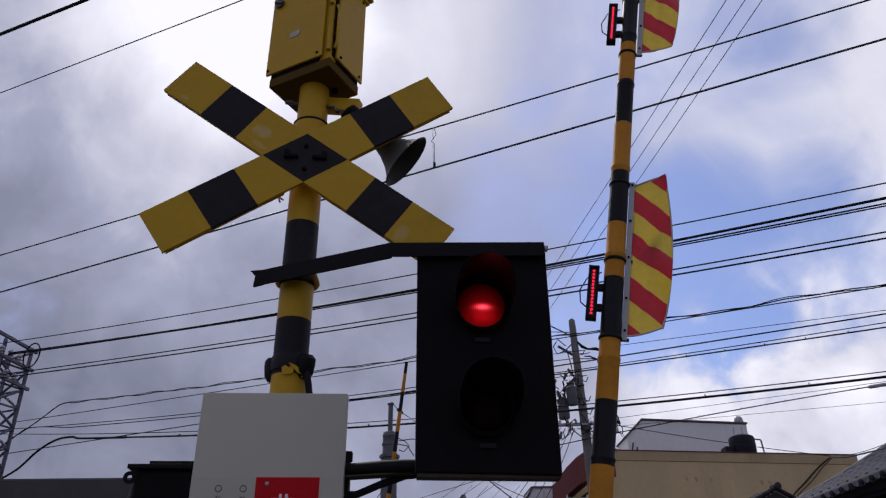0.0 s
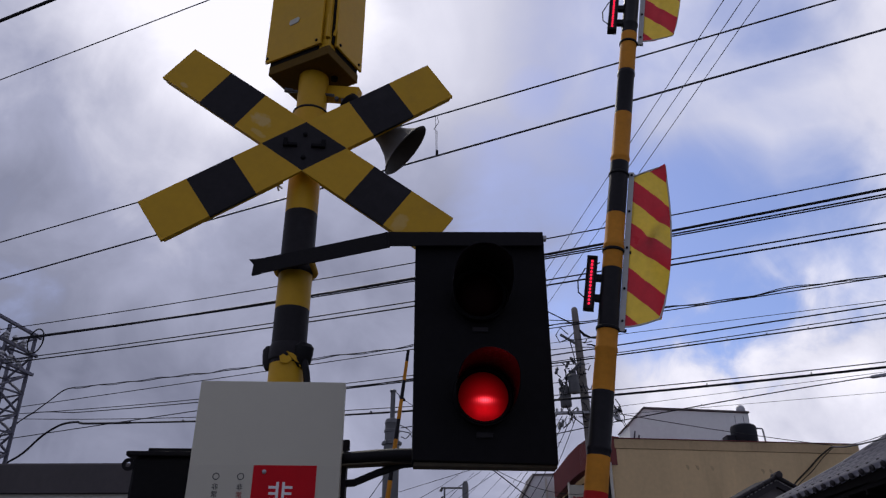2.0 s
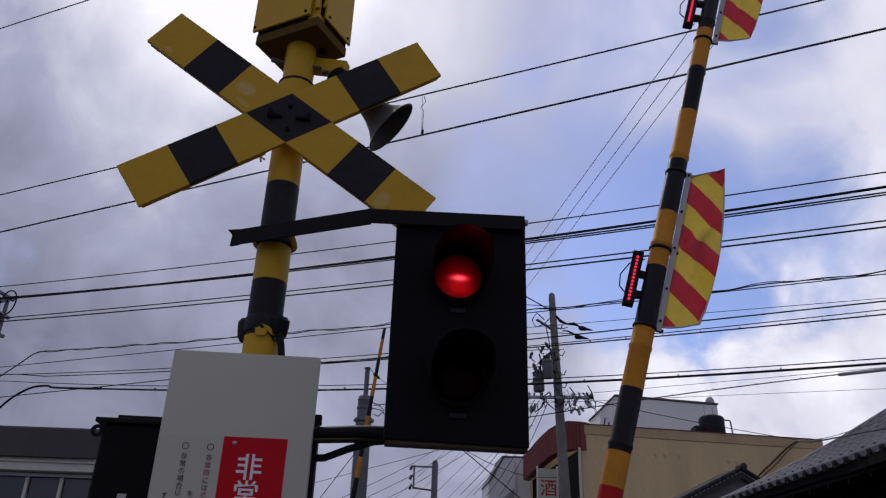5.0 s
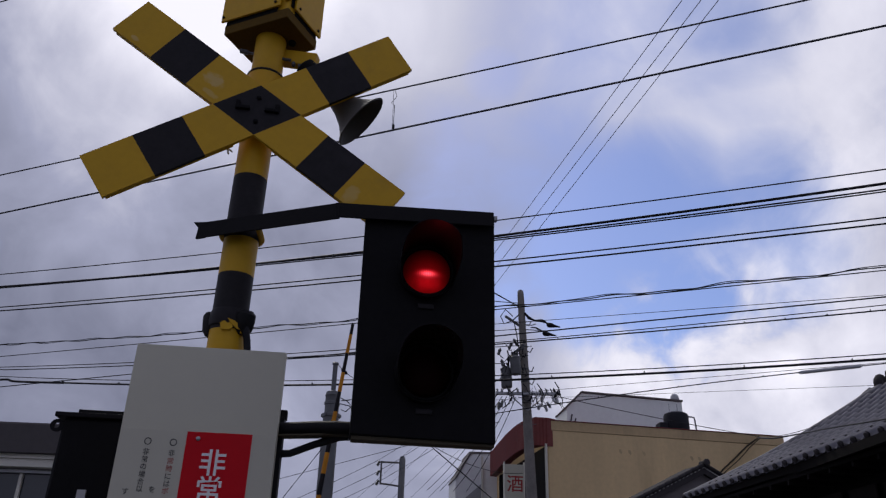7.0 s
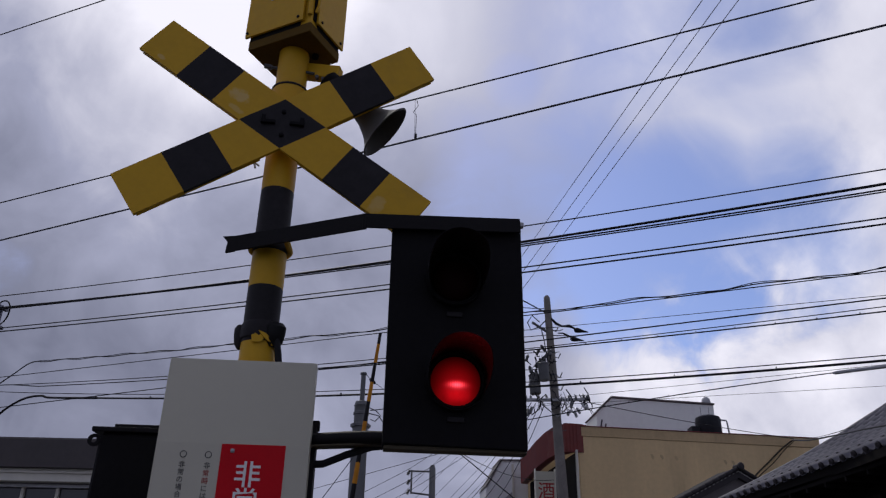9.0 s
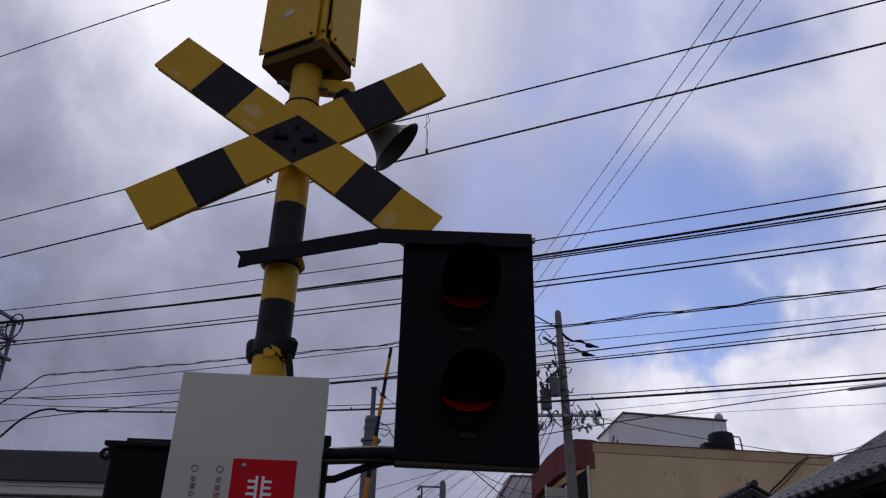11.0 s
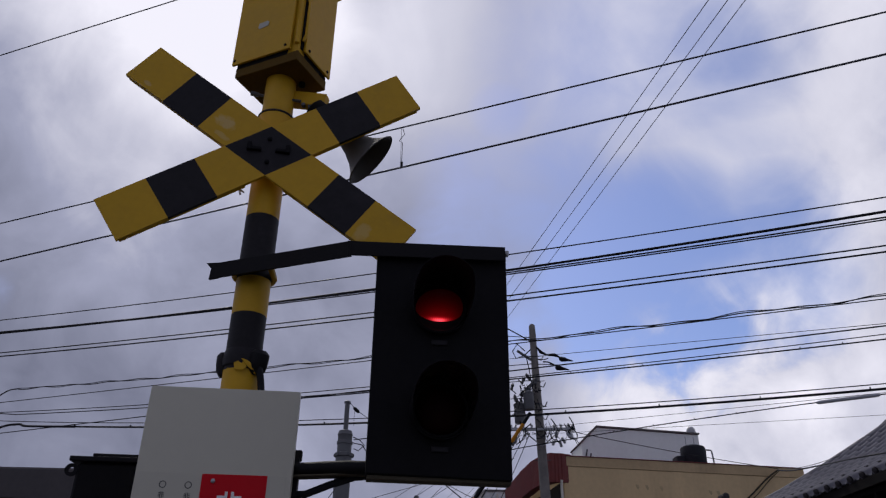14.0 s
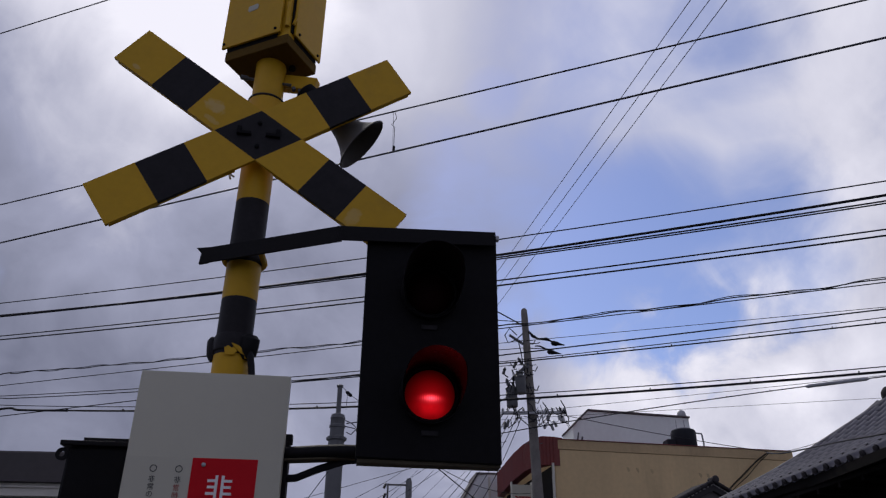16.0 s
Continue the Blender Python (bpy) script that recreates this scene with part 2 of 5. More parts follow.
M = dict(
    yellow=mat("yellow_paint", (0.58, 0.330, 0.012), 0.5, spec=0.25, vary=0.07, scale=5, bump=0.12, stain=0.35, stain_color=(0.33, 0.20, 0.03)),
    black=mat("black_paint", (0.019, 0.017, 0.019), 0.55, spec=0.14, vary=0.25, scale=7, bump=0.12, stain=0.3, stain_color=(0.05, 0.045, 0.05)),
    matt_black=mat("matt_black_steel", (0.0075, 0.007, 0.008), 0.7, spec=0.10, vary=0.3, scale=6, bump=0.1),
    hood=mat("hood_black", (0.016, 0.011, 0.011), 0.30, spec=0.9, vary=0.2, scale=6),
    bracket=mat("bracket_black", (0.0065, 0.0055, 0.0065), 0.6, spec=0.15, vary=0.3, scale=9, bump=0.2, stain=0.4, stain_color=(0.02, 0.014, 0.011)),
    # shade on the relay box's underside and lower edge, put into a brown colour
    brown_under=mat("box_underside_shade", (0.115, 0.065, 0.010), 0.75, spec=0.12, vary=0.15, scale=8, stain=0.5, stain_color=(0.06, 0.035, 0.012)),
    rust=mat("rusty_steel", (0.052, 0.041, 0.022), 0.75, vary=0.3, scale=14, bump=0.3),
    steel=mat("galvanised_steel", (0.38, 0.38, 0.39), 0.45, 0.7, vary=0.15, scale=12, bump=0.1),
    dark_steel=mat("dark_steel", (0.10, 0.10, 0.105), 0.5, 0.5, vary=0.2, scale=10),
    horn=mat("horn_grey", (0.062, 0.056, 0.048), 0.62, vary=0.12, scale=8, stain=0.3),
    horn_in=mat("horn_inside", (0.055, 0.05, 0.043), 0.7, spec=0.2, vary=0.12, scale=8),
    white=mat("white_enamel", (0.525, 0.50, 0.40), 0.42, spec=0.25, vary=0.025, scale=3, stain=0.12, stain_color=(0.36, 0.35, 0.34)),
    sticker=mat("white_vinyl", (0.515, 0.49, 0.395), 0.4, spec=0.25, vary=0.02, scale=4),
    red_sign=mat("red_vinyl", (0.56, 0.005, 0.013), 0.5, spec=0.12, vary=0.05, scale=6),
    white_ink=mat("white_ink", (0.80, 0.78, 0.76), 0.5, vary=0.03),
    black_ink=mat("black_ink", (0.035, 0.035, 0.04), 0.5, vary=0.05),
    red_ink=mat("red_ink", (0.32, 0.03, 0.025), 0.5, vary=0.05),
    orange=mat("orange_bamboo", (0.58, 0.235, 0.02), 0.6, spec=0.2, vary=0.16, scale=7, bump=0.1, stain=0.3, stain_color=(0.33, 0.15, 0.03)),
    arm_black=mat("black_lacquer", (0.013, 0.012, 0.014), 0.38, spec=0.14, vary=0.3, scale=8),
    arm_red=mat("red_lacquer", (0.46, 0.012, 0.012), 0.6, spec=0.15, vary=0.15, scale=8),
    flag_red=mat("red_vinyl_cloth", (0.50, 0.020, 0.035), 0.3, coat=0.25, bump=0.3, vary=0.12, scale=7),
    flag_yellow=mat("yellow_vinyl_cloth", (0.74, 0.52, 0.06), 0.3, coat=0.25, bump=0.3, vary=0.12, scale=7),
    flag_edge=mat("grey_hem", (0.5, 0.5, 0.48), 0.5, vary=0.1),
    rubber=mat("black_rubber", (0.007, 0.007, 0.008), 0.6, spec=0.2, vary=0.2, scale=9),
    cable=mat("cable_black", (0.010, 0.010, 0.013), 0.6, spec=0.2, vary=0.2, scale=4),
    wire_grey=mat("wire_grey", (0.055, 0.055, 0.065), 0.5, 0.3, vary=0.2, scale=4),
    sleeve=mat("grey_sleeve", (0.42, 0.42, 0.44), 0.5, vary=0.1),
    concrete=mat("concrete_pole", (0.205, 0.187, 0.168), 0.85, vary=0.25, scale=2.5, bump=0.4, stain=0.6, stain_color=(0.10, 0.095, 0.09)),
    porcelain=mat("porcelain", (0.42, 0.42, 0.43), 0.25, vary=0.08),
    can=mat("transformer_grey", (0.125, 0.127, 0.13), 0.5, vary=0.12, scale=3, stain=0.3),
    lattice=mat("lattice_steel", (0.13, 0.13, 0.165), 0.55, 0.2, vary=0.2, scale=3),
    beige=mat("beige_render", (0.72, 0.53, 0.285), 0.85, vary=0.10, scale=0.9, bump=0.25, stain=0.45, stain_color=(0.42, 0.30, 0.165), streak=True),
    beige_trim=mat("beige_trim", (0.58, 0.42, 0.23), 0.85, vary=0.12, scale=1.2, stain=0.5, stain_color=(0.30, 0.21, 0.13), streak=True),
    brown=mat("brown_metal", (0.19, 0.034, 0.027), 0.55, vary=0.15, scale=2.5),
    white_wall=mat("white_render", (0.82, 0.87, 0.83), 0.8, vary=0.06, scale=0.8, stain=0.25, stain_color=(0.55, 0.55, 0.55), streak=True),
    grey_wall=mat("grey_siding", (0.78, 0.78, 0.77), 0.8, vary=0.07, scale=1.0),
    dark_roof=mat("dark_sheet_roof", (0.125, 0.11, 0.108), 0.7, vary=0.12, scale=1.5),
    lean_to=mat("lean_to_sheet", (0.33, 0.325, 0.33), 0.7, vary=0.1, scale=1.5),
    fascia=mat("dark_fascia_sheet", (0.070, 0.061, 0.061), 0.7, vary=0.14, scale=1.4, stain=0.3, streak=True),
    cream=mat("cream_paint", (0.66, 0.63, 0.55), 0.7, vary=0.06, scale=2),
    # near-black for dark wood, and for the painted shadow under the brown canopy
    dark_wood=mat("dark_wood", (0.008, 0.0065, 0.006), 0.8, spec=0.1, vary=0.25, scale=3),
    panel_wood=mat("weathered_dark_panel", (0.022, 0.018, 0.016), 0.8, spec=0.1, vary=0.25, scale=3),
    tile=mat("roof_tile", (0.135, 0.132, 0.155), 0.6, spec=0.25, vary=0.14, scale=4, bump=0.15, per_object=0.05),
    tile_dark=mat("roof_tile_dark", (0.050, 0.045, 0.047), 0.75, spec=0.15, vary=0.2, scale=4),
    mortar=mat("pale_mortar", (0.42, 0.41, 0.40), 0.9, vary=0.2, scale=9),
    tank=mat("black_tank", (0.022, 0.023, 0.028), 0.5, vary=0.2, scale=3, spec=0.1),
    asphalt=mat("asphalt", (0.05, 0.05, 0.052), 0.9, vary=0.2, scale=1.2, bump=0.4),
    glass_dark=mat("window_glass", (0.02, 0.022, 0.026), 0.08, vary=0.1, coat=0.5),
    lens_off=mat("lamp_panel_dark", (0.010, 0.0012, 0.0012), 0.6, spec=0.06, vary=0.2, scale=20),
    led_dark=mat("led_panel_dark", (0.04, 0.008, 0.008), 0.4, vary=0.2, scale=20),
    led=mat("led_red", (0.4, 0.02, 0.02), 0.5, emit=(1.0, 0.012, 0.06), strength=1.3),
)


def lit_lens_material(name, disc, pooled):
    """The lamp's own light through a ribbed red lens: a short bright filament bar, a glow that pools low, an upper part
    set dim in the emission as it looks from below.
    """
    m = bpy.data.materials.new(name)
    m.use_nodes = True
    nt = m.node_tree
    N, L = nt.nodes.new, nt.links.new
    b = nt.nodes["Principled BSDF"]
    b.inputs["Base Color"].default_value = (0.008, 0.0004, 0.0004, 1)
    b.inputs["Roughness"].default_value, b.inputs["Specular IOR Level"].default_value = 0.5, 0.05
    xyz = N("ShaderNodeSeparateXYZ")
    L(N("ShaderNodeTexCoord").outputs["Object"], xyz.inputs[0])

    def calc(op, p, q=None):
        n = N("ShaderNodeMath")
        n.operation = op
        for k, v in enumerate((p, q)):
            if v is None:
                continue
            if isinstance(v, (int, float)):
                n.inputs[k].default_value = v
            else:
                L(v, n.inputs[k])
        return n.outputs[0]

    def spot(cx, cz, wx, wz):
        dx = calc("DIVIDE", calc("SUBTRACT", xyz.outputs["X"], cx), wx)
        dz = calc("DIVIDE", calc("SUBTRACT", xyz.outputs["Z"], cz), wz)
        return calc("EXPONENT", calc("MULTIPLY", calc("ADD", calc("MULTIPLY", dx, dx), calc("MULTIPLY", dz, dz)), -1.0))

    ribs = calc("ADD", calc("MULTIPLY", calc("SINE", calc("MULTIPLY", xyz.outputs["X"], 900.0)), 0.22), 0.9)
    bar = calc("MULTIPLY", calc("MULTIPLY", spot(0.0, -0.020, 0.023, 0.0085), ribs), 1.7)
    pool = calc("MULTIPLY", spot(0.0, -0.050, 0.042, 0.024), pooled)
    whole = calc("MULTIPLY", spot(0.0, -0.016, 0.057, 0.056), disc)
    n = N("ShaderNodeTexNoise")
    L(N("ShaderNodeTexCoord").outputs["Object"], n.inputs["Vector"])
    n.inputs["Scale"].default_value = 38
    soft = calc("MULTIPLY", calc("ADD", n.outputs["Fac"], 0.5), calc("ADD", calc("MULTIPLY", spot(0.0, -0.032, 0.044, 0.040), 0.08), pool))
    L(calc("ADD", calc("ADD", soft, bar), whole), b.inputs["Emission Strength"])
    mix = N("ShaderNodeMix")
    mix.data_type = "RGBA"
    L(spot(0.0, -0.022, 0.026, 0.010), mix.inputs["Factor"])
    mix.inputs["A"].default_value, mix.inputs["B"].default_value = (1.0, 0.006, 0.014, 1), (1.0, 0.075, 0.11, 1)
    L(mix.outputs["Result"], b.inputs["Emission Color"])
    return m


# the upper lens is given a weaker emission for the steeper view from below
def let_light_through(m, share):
    """Thin vinyl: part of the light that falls on one side leaves on the other."""
    nt = m.node_tree
    b, out = nt.nodes["Principled BSDF"], nt.nodes["Material Output"]
    tr, mx = nt.nodes.new("ShaderNodeBsdfTranslucent"), nt.nodes.new("ShaderNodeMixShader")
    nt.links.new(b.inputs["Base Color"].links[0].from_socket, tr.inputs["Color"])
    mx.inputs[0].default_value = share
    nt.links.new(b.outputs[0], mx.inputs[1])
    nt.links.new(tr.outputs[0], mx.inputs[2])
    nt.links.new(mx.outputs[0], out.inputs["Surface"])


for key in ("flag_red", "flag_yellow"):
    let_light_through(M[key], 0.45)


def wear(m, spots, color):
    """Rubbed patches with ragged, soft edges: (x, z, half width, half height, strength) in the part's own space."""
    nt = m.node_tree
    N, L = nt.nodes.new, nt.links.new
    b = nt.nodes["Principled BSDF"]
    co = N("ShaderNodeTexCoord").outputs["Object"]
    xyz = N("ShaderNodeSeparateXYZ")
    L(co, xyz.inputs[0])
    grain = N("ShaderNodeTexNoise")
    L(co, grain.inputs["Vector"])
    grain.inputs["Scale"].default_value, grain.inputs["Detail"].default_value = 45, 5

    def calc(op, p, q):
        n = N("ShaderNodeMath")
        n.operation = op
        for k, v in enumerate((p, q)):
            if isinstance(v, (int, float)):
                n.inputs[k].default_value = v
            else:
                L(v, n.inputs[k])
        return n.outputs[0]

    total = None
    for x, z, wx, wz, k in spots:
        dx, dz = calc("DIVIDE", calc("SUBTRACT", xyz.outputs["X"], x), wx), calc("DIVIDE", calc("SUBTRACT", xyz.outputs["Z"], z), wz)
        far = calc("ADD", calc("ADD", calc("MULTIPLY", dx, dx), calc("MULTIPLY", dz, dz)), calc("MULTIPLY", calc("SUBTRACT", grain.outputs["Fac"], 0.5), 2.2))
        soft = N("ShaderNodeMapRange")
        soft.interpolation_type = "SMOOTHSTEP"
        L(far, soft.inputs[0])
        soft.inputs[1].default_value, soft.inputs[2].default_value = 1.3, 0.2
        soft.inputs[4].default_value = k
        total = soft.outputs[0] if total is None else calc("MAXIMUM", total, soft.outputs[0])
    mx = N("ShaderNodeMix")
    mx.data_type = "RGBA"
    L(total, mx.inputs["Factor"])
    L(b.inputs["Base Color"].links[0].from_socket, mx.inputs["A"])
    mx.inputs["B"].default_value = (*color, 1)
    L(mx.outputs["Result"], b.inputs["Base Color"])
    return m


M["worn_yellow"] = wear(mat("yellow_paint_worn", (0.58, 0.330, 0.012), 0.5, spec=0.25, vary=0.07, scale=5, bump=0.12, stain=0.35, stain_color=(0.33, 0.20, 0.03)),
                        ((-0.200, -0.008, 0.042, 0.030, 0.8), (-0.170, -0.062, 0.034, 0.012, 0.5), (-0.53, -0.066, 0.020, 0.010, 0.7), (0.474, -0.046, 0.028, 0.042, 0.55)), (0.62, 0.43, 0.16))
# dimmer look of the upper lens from far under its axis, put into its emission
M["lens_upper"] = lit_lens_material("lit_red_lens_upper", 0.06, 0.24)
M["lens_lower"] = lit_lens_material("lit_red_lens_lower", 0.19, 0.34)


# ---- mesh helpers ----
def thing(name, label, category, group="", m=None):
    ob = new(name)
    ob.empty_display_size = 0.1
    if m is not None:
        ob.matrix_basis = m
    return tagged(ob, label, category, group)


def mesh_of(name, bm, mats, smooth=False):
    me = bpy.data.meshes.new(name)
    bmesh.ops.recalc_face_normals(bm, faces=bm.faces)
    if smooth:
        for f in bm.faces:
            f.smooth = True
    bm.to_mesh(me)
    bm.free()
    for k in (mats if isinstance(mats, (list, tuple)) else [mats]):
        me.materials.append(M[k] if isinstance(k, str) else k)
    return me


def part(name, bm, mats, parent=None, label="", m=None, smooth=False):
    ob = new(name, mesh_of(name, bm, mats, smooth))
    if parent is not None:
        ob.parent = parent
    if m is not None:
        ob.matrix_basis = m
    if label:
        tagged(ob, label)
    if smooth:
        ob.data.set_sharp_from_angle(angle=radians(40))
    return ob


def box(bm, size, m=None, bevel=0.0, mi=0):
    """A box of that size about the origin of the pose m."""
    before = set(bm.verts)
    made = bmesh.ops.create_cube(bm, size=1.0)["verts"]
    bmesh.ops.scale(bm, vec=size, verts=made)
    faces = list({f for v in made for f in v.link_faces})
    for f in faces:
        f.material_index = mi
    if bevel:
        got = bmesh.ops.bevel(bm, geom=list({e for v in made for e in v.link_edges}), offset=bevel, segments=2, affect="EDGES", profile=0.6)
        for f in got["faces"]:
            f.material_index = mi
    if m is not None:
        bmesh.ops.transform(bm, matrix=m, verts=[v for v in bm.verts if v not in before])
    return bm


def slab(bm, outline, thick, m=None, mi=0, bevel=0.0):
    """A flat plate: an outline in x and z, thick along y about 0."""
    before = set(bm.verts)
    a = [bm.verts.new((x, -thick / 2, z)) for x, z in outline]
    b = [bm.verts.new((x, thick / 2, z)) for x, z in outline]
    fs = [bm.faces.new(a), bm.faces.new(b[::-1])]
    n = len(a)
    for i in range(n):
        fs.append(bm.faces.new((a[i], b[i], b[(i + 1) % n], a[(i + 1) % n])))
    for f in fs:
        f.material_index = mi
    if bevel:
        got = bmesh.ops.bevel(bm, geom=list({e for f in fs for e in f.edges}), offset=bevel, segments=1, affect="EDGES")
        for f in got["faces"]:
            f.material_index = mi
    if m is not None:
        bmesh.ops.transform(bm, matrix=m, verts=[v for v in bm.verts if v not in before])
    return bm


def lathe(bm, profile, seg=24, m=None, mis=None, caps=True):
    """Turned about z: (radius, height) rows from bottom to top; mis: a material index for each step."""
    rings = []
    for r, z in profile:
        rings.append([bm.verts.new((r * math.cos(2 * math.pi * i / seg), r * math.sin(2 * math.pi * i / seg), z)) for i in range(seg)])
    for k in range(len(rings) - 1):
        for i in range(seg):
            f = bm.faces.new((rings[k][i], rings[k][(i + 1) % seg], rings[k + 1][(i + 1) % seg], rings[k + 1][i]))
            f.material_index = mis[k] if mis else 0
    if caps:
        for ring, k in ((rings[0][::-1], 0), (rings[-1], -1)):
            bm.faces.new(ring).material_index = mis[k] if mis else 0
    if m is not None:
        bmesh.ops.transform(bm, matrix=m, verts=[v for r in rings for v in r])
    return bm


def tube(bm, pts, r, seg=8, mi=0):
    """A round bar along points; r a radius or one for each point."""
    pts = [Vector(p) for p in pts]
    rs = r if isinstance(r, (list, tuple)) else [r] * len(pts)
    rings, side = [], None
    for i, p in enumerate(pts):
        t = (pts[min(i + 1, len(pts) - 1)] - pts[max(i - 1, 0)]).normalized()
        if side is None:
            side = t.orthogonal().normalized()
        side = (side - t * side.dot(t)).normalized()
        up = t.cross(side)
        rings.append([bm.verts.new(p + rs[i] * (math.cos(2 * math.pi * k / seg) * side + math.sin(2 * math.pi * k / seg) * up)) for k in range(seg)])
    for a, b in zip(rings, rings[1:]):
        for k in range(seg):
            bm.faces.new((a[k], a[(k + 1) % seg], b[(k + 1) % seg], b[k])).material_index = mi
    bm.faces.new(rings[0][::-1]).material_index = mi
    bm.faces.new(rings[-1]).material_index = mi
    return bm


def B():
    return bmesh.new()


def writing(body, size, material, parent, m, name="lettering", bold=0.0):
    cu = bpy.data.curves.new(name, "FONT")
    cu.body, cu.size, cu.extrude, cu.align_x, cu.align_y = body, size, 0.0006, "CENTER", "CENTER"
    cu.offset = bold
    tmp = new(name + "_outline", cu)
    me = bpy.data.meshes.new_from_object(tmp.evaluated_get(bpy.context.evaluated_depsgraph_get()))
    bpy.data.objects.remove(tmp)
    bpy.data.curves.remove(cu)
    me.materials.clear()
    me.materials.append(M[material])
    ob = new(name, me)
    ob.parent, ob.matrix_basis = parent, m
    return ob


def arc(p, q, sag, n=10):
    p, q = Vector(p), Vector(q)
    return [p.lerp(q, i / n) - Vector((0, 0, sag * 4 * (i / n) * (1 - i / n))) for i in range(n + 1)]


# ---- setting ----
def build_ground():
    bm = B()
    bmesh.ops.create_grid(bm, x_segments=8, y_segments=8, size=900)
    g = part("ground", bm, "asphalt")
    tagged(g, "grey asphalt ground reaching to the horizon", "ground", kind="structure")


build_ground()


# ---- crossing signal ----
BASE = Vector((-0.525, 2.45, 0.0))


def at(x, y, z, rx=0, ry=0, rz=0):
    """A pose in the mast's space, from places in the world."""
    return pose(x - BASE.x, y - BASE.y, z, rx, ry, rz)


def build_signal():
    mast = thing("crossing_signal", "railway crossing signal mast banded yellow and black, red lamps flashing", "crossing signal", m=pose(*BASE))

    # pole with painted bands; the narrow topmost black one paints the collar's shadow
    r, bands = 0.060, [(0.0, 0), (0.9, 1), (1.25, 0), (2.318, 1), (2.52, 0), (2.655, 1), (2.905, 0), (3.235, 1), (3.268, 0)]
    prof, mis = [(r, 0.0)], []
    for (z, k), (z2, _) in zip(bands, bands[1:] + [(3.56, 0)]):
        prof.append((r, z2))
        mis.append(k)
    part("pole", lathe(B(), prof, 40, mis=mis), ["yellow", "black"], mast, smooth=True)
    bm = B()
    lathe(bm, [(0.13, 0.0), (0.13, 0.02), (0.075, 0.03), (0.07, 0.12)], 28)
    part("base_flange", bm, "black", mast, smooth=True)
    for z, h, rr in ((3.315, 0.10, 0.0695), (3.360, 0.012, 0.072)):
        part("collar", lathe(B(), [(rr - 0.003, z - h / 2), (rr, z - h / 2 + 0.003), (rr, z + h / 2 - 0.003), (rr - 0.003, z + h / 2)], 40), "yellow" if h > 0.05 else "black", mast, smooth=True)
    # cable clamp low on the pole, with its two lugs
    for dx, dy, s in ((-0.066, 0.0, 0.020), (0.058, -0.036, 0.032)):
        bm = B()
        lathe(bm, [(s * 0.55, -0.05), (s, -0.03), (s * 1.05, 0.0), (s, 0.022), (s * 0.6, 0.034)], 16, m=pose(dx, dy, 2.352, 12 if dx > 0 else -8, 10 if dx > 0 else -6, 0))
        part("cable_gland", bm, "rubber" if dx > 0 else "black", mast, smooth=True)
    bm = B()
    lathe(bm, [(0.0605, 2.328), (0.0655, 2.333), (0.067, 2.352), (0.064, 2.382), (0.0605, 2.390)], 32)
    part("clamp_band", bm, "black", mast, smooth=True)
    bm = B()
    slab(bm, [(-0.028, 0.020), (-0.006, 0.016), (0.012, 0.004), (0.026, 0.012), (0.030, -0.016), (0.006, -0.010), (-0.012, 0.002)], 0.004, pose(0.034, -0.062, 2.325, 0, 0, 26))
    part("torn_wrap", bm, "yellow", mast, "torn strip of yellow tape")
    for x, y, z, rz, k in ((0.006, -0.0675, 2.322, 4, 0.8), (0.060, -0.036, 2.316, 58, 0.9)):
        part("torn_wrap", slab(B(), [(-0.026 * k, 0.008), (-0.008, 0.020 * k), (0.004, 0.008), (0.016 * k, 0.018), (0.026 * k, -0.004), (0.010, -0.018 * k), (-0.016, -0.014)], 0.003, pose(x, y, z, 0, 0, rz)), "yellow", mast, "torn strip of yellow tape")
    bm = B()
    tube(bm, [(0.062, -0.05, 2.34), (0.075, -0.045, 2.28), (0.086, -0.035, 2.20), (0.088, -0.03, 2.0)], 0.0115, 10)
    part("lamp_cable", bm, "cable", mast, smooth=True)

    # crossbuck: one board through, the other in two halves, meeting in a black diamond
    cb = at(-0.517, 2.3455, 3.14, 0, 0, 5.4)
    a, half, w, th = radians(34.5), 0.617, 0.0896, 0.014
    k1, k2 = w * math.tan(a), w / math.tan(a)      # diamond corners along a board's edges

    def board(cuts, tilt, name):
        """cuts: (along the upper edge, along the lower edge) at each colour change; colours alternate as listed."""
        bm = B()
        for (u0, l0, _), (u1, l1, col) in zip(cuts, cuts[1:]):
            slab(bm, [(u0, w), (u1, w), (l1, -w), (l0, -w)], th, mi=col)
        bmesh.ops.remove_doubles(bm, verts=bm.verts, dist=0.0004)
        part(name, bm, ["yellow" if tilt > 0 else "worn_yellow", "black"], mast, m=cb @ pose(0, 0, 0, 0, -math.degrees(tilt), 0))

    B1, B2, B3 = 0.260, 0.432, 0.249
    board([(-half, -half, 0), (-B2, -B2, 0), (-B3, -B3, 1), (-k2, -k1, 0), (k1, k2, 1), (B3, B3, 0), (B2, B2, 1), (half, half, 0)], a, "crossbuck_board")
    board([(k2, k1, 0), (B1, B1, 0), (B2, B2, 1), (half, half, 0)], -a, "crossbuck_board")
    board([(-half, -half, 0), (-B2, -B2, 0), (-B1, -B1, 1), (-k1, -k2, 0)], -a, "crossbuck_board")
    # folded lips behind the lower edges of the boards
    for t in (a, -a):
        for s in (-1, 1):
            bm = B()
            box(bm, (half - k2 - 0.02, 0.02, 0.004), pose(s * (half + k2) / 2, 0.012, -w + 0.004), 0.001)
            part("board_lip", bm, "yellow", mast, m=cb @ pose(0, 0, 0, 0, -math.degrees(t), 0))
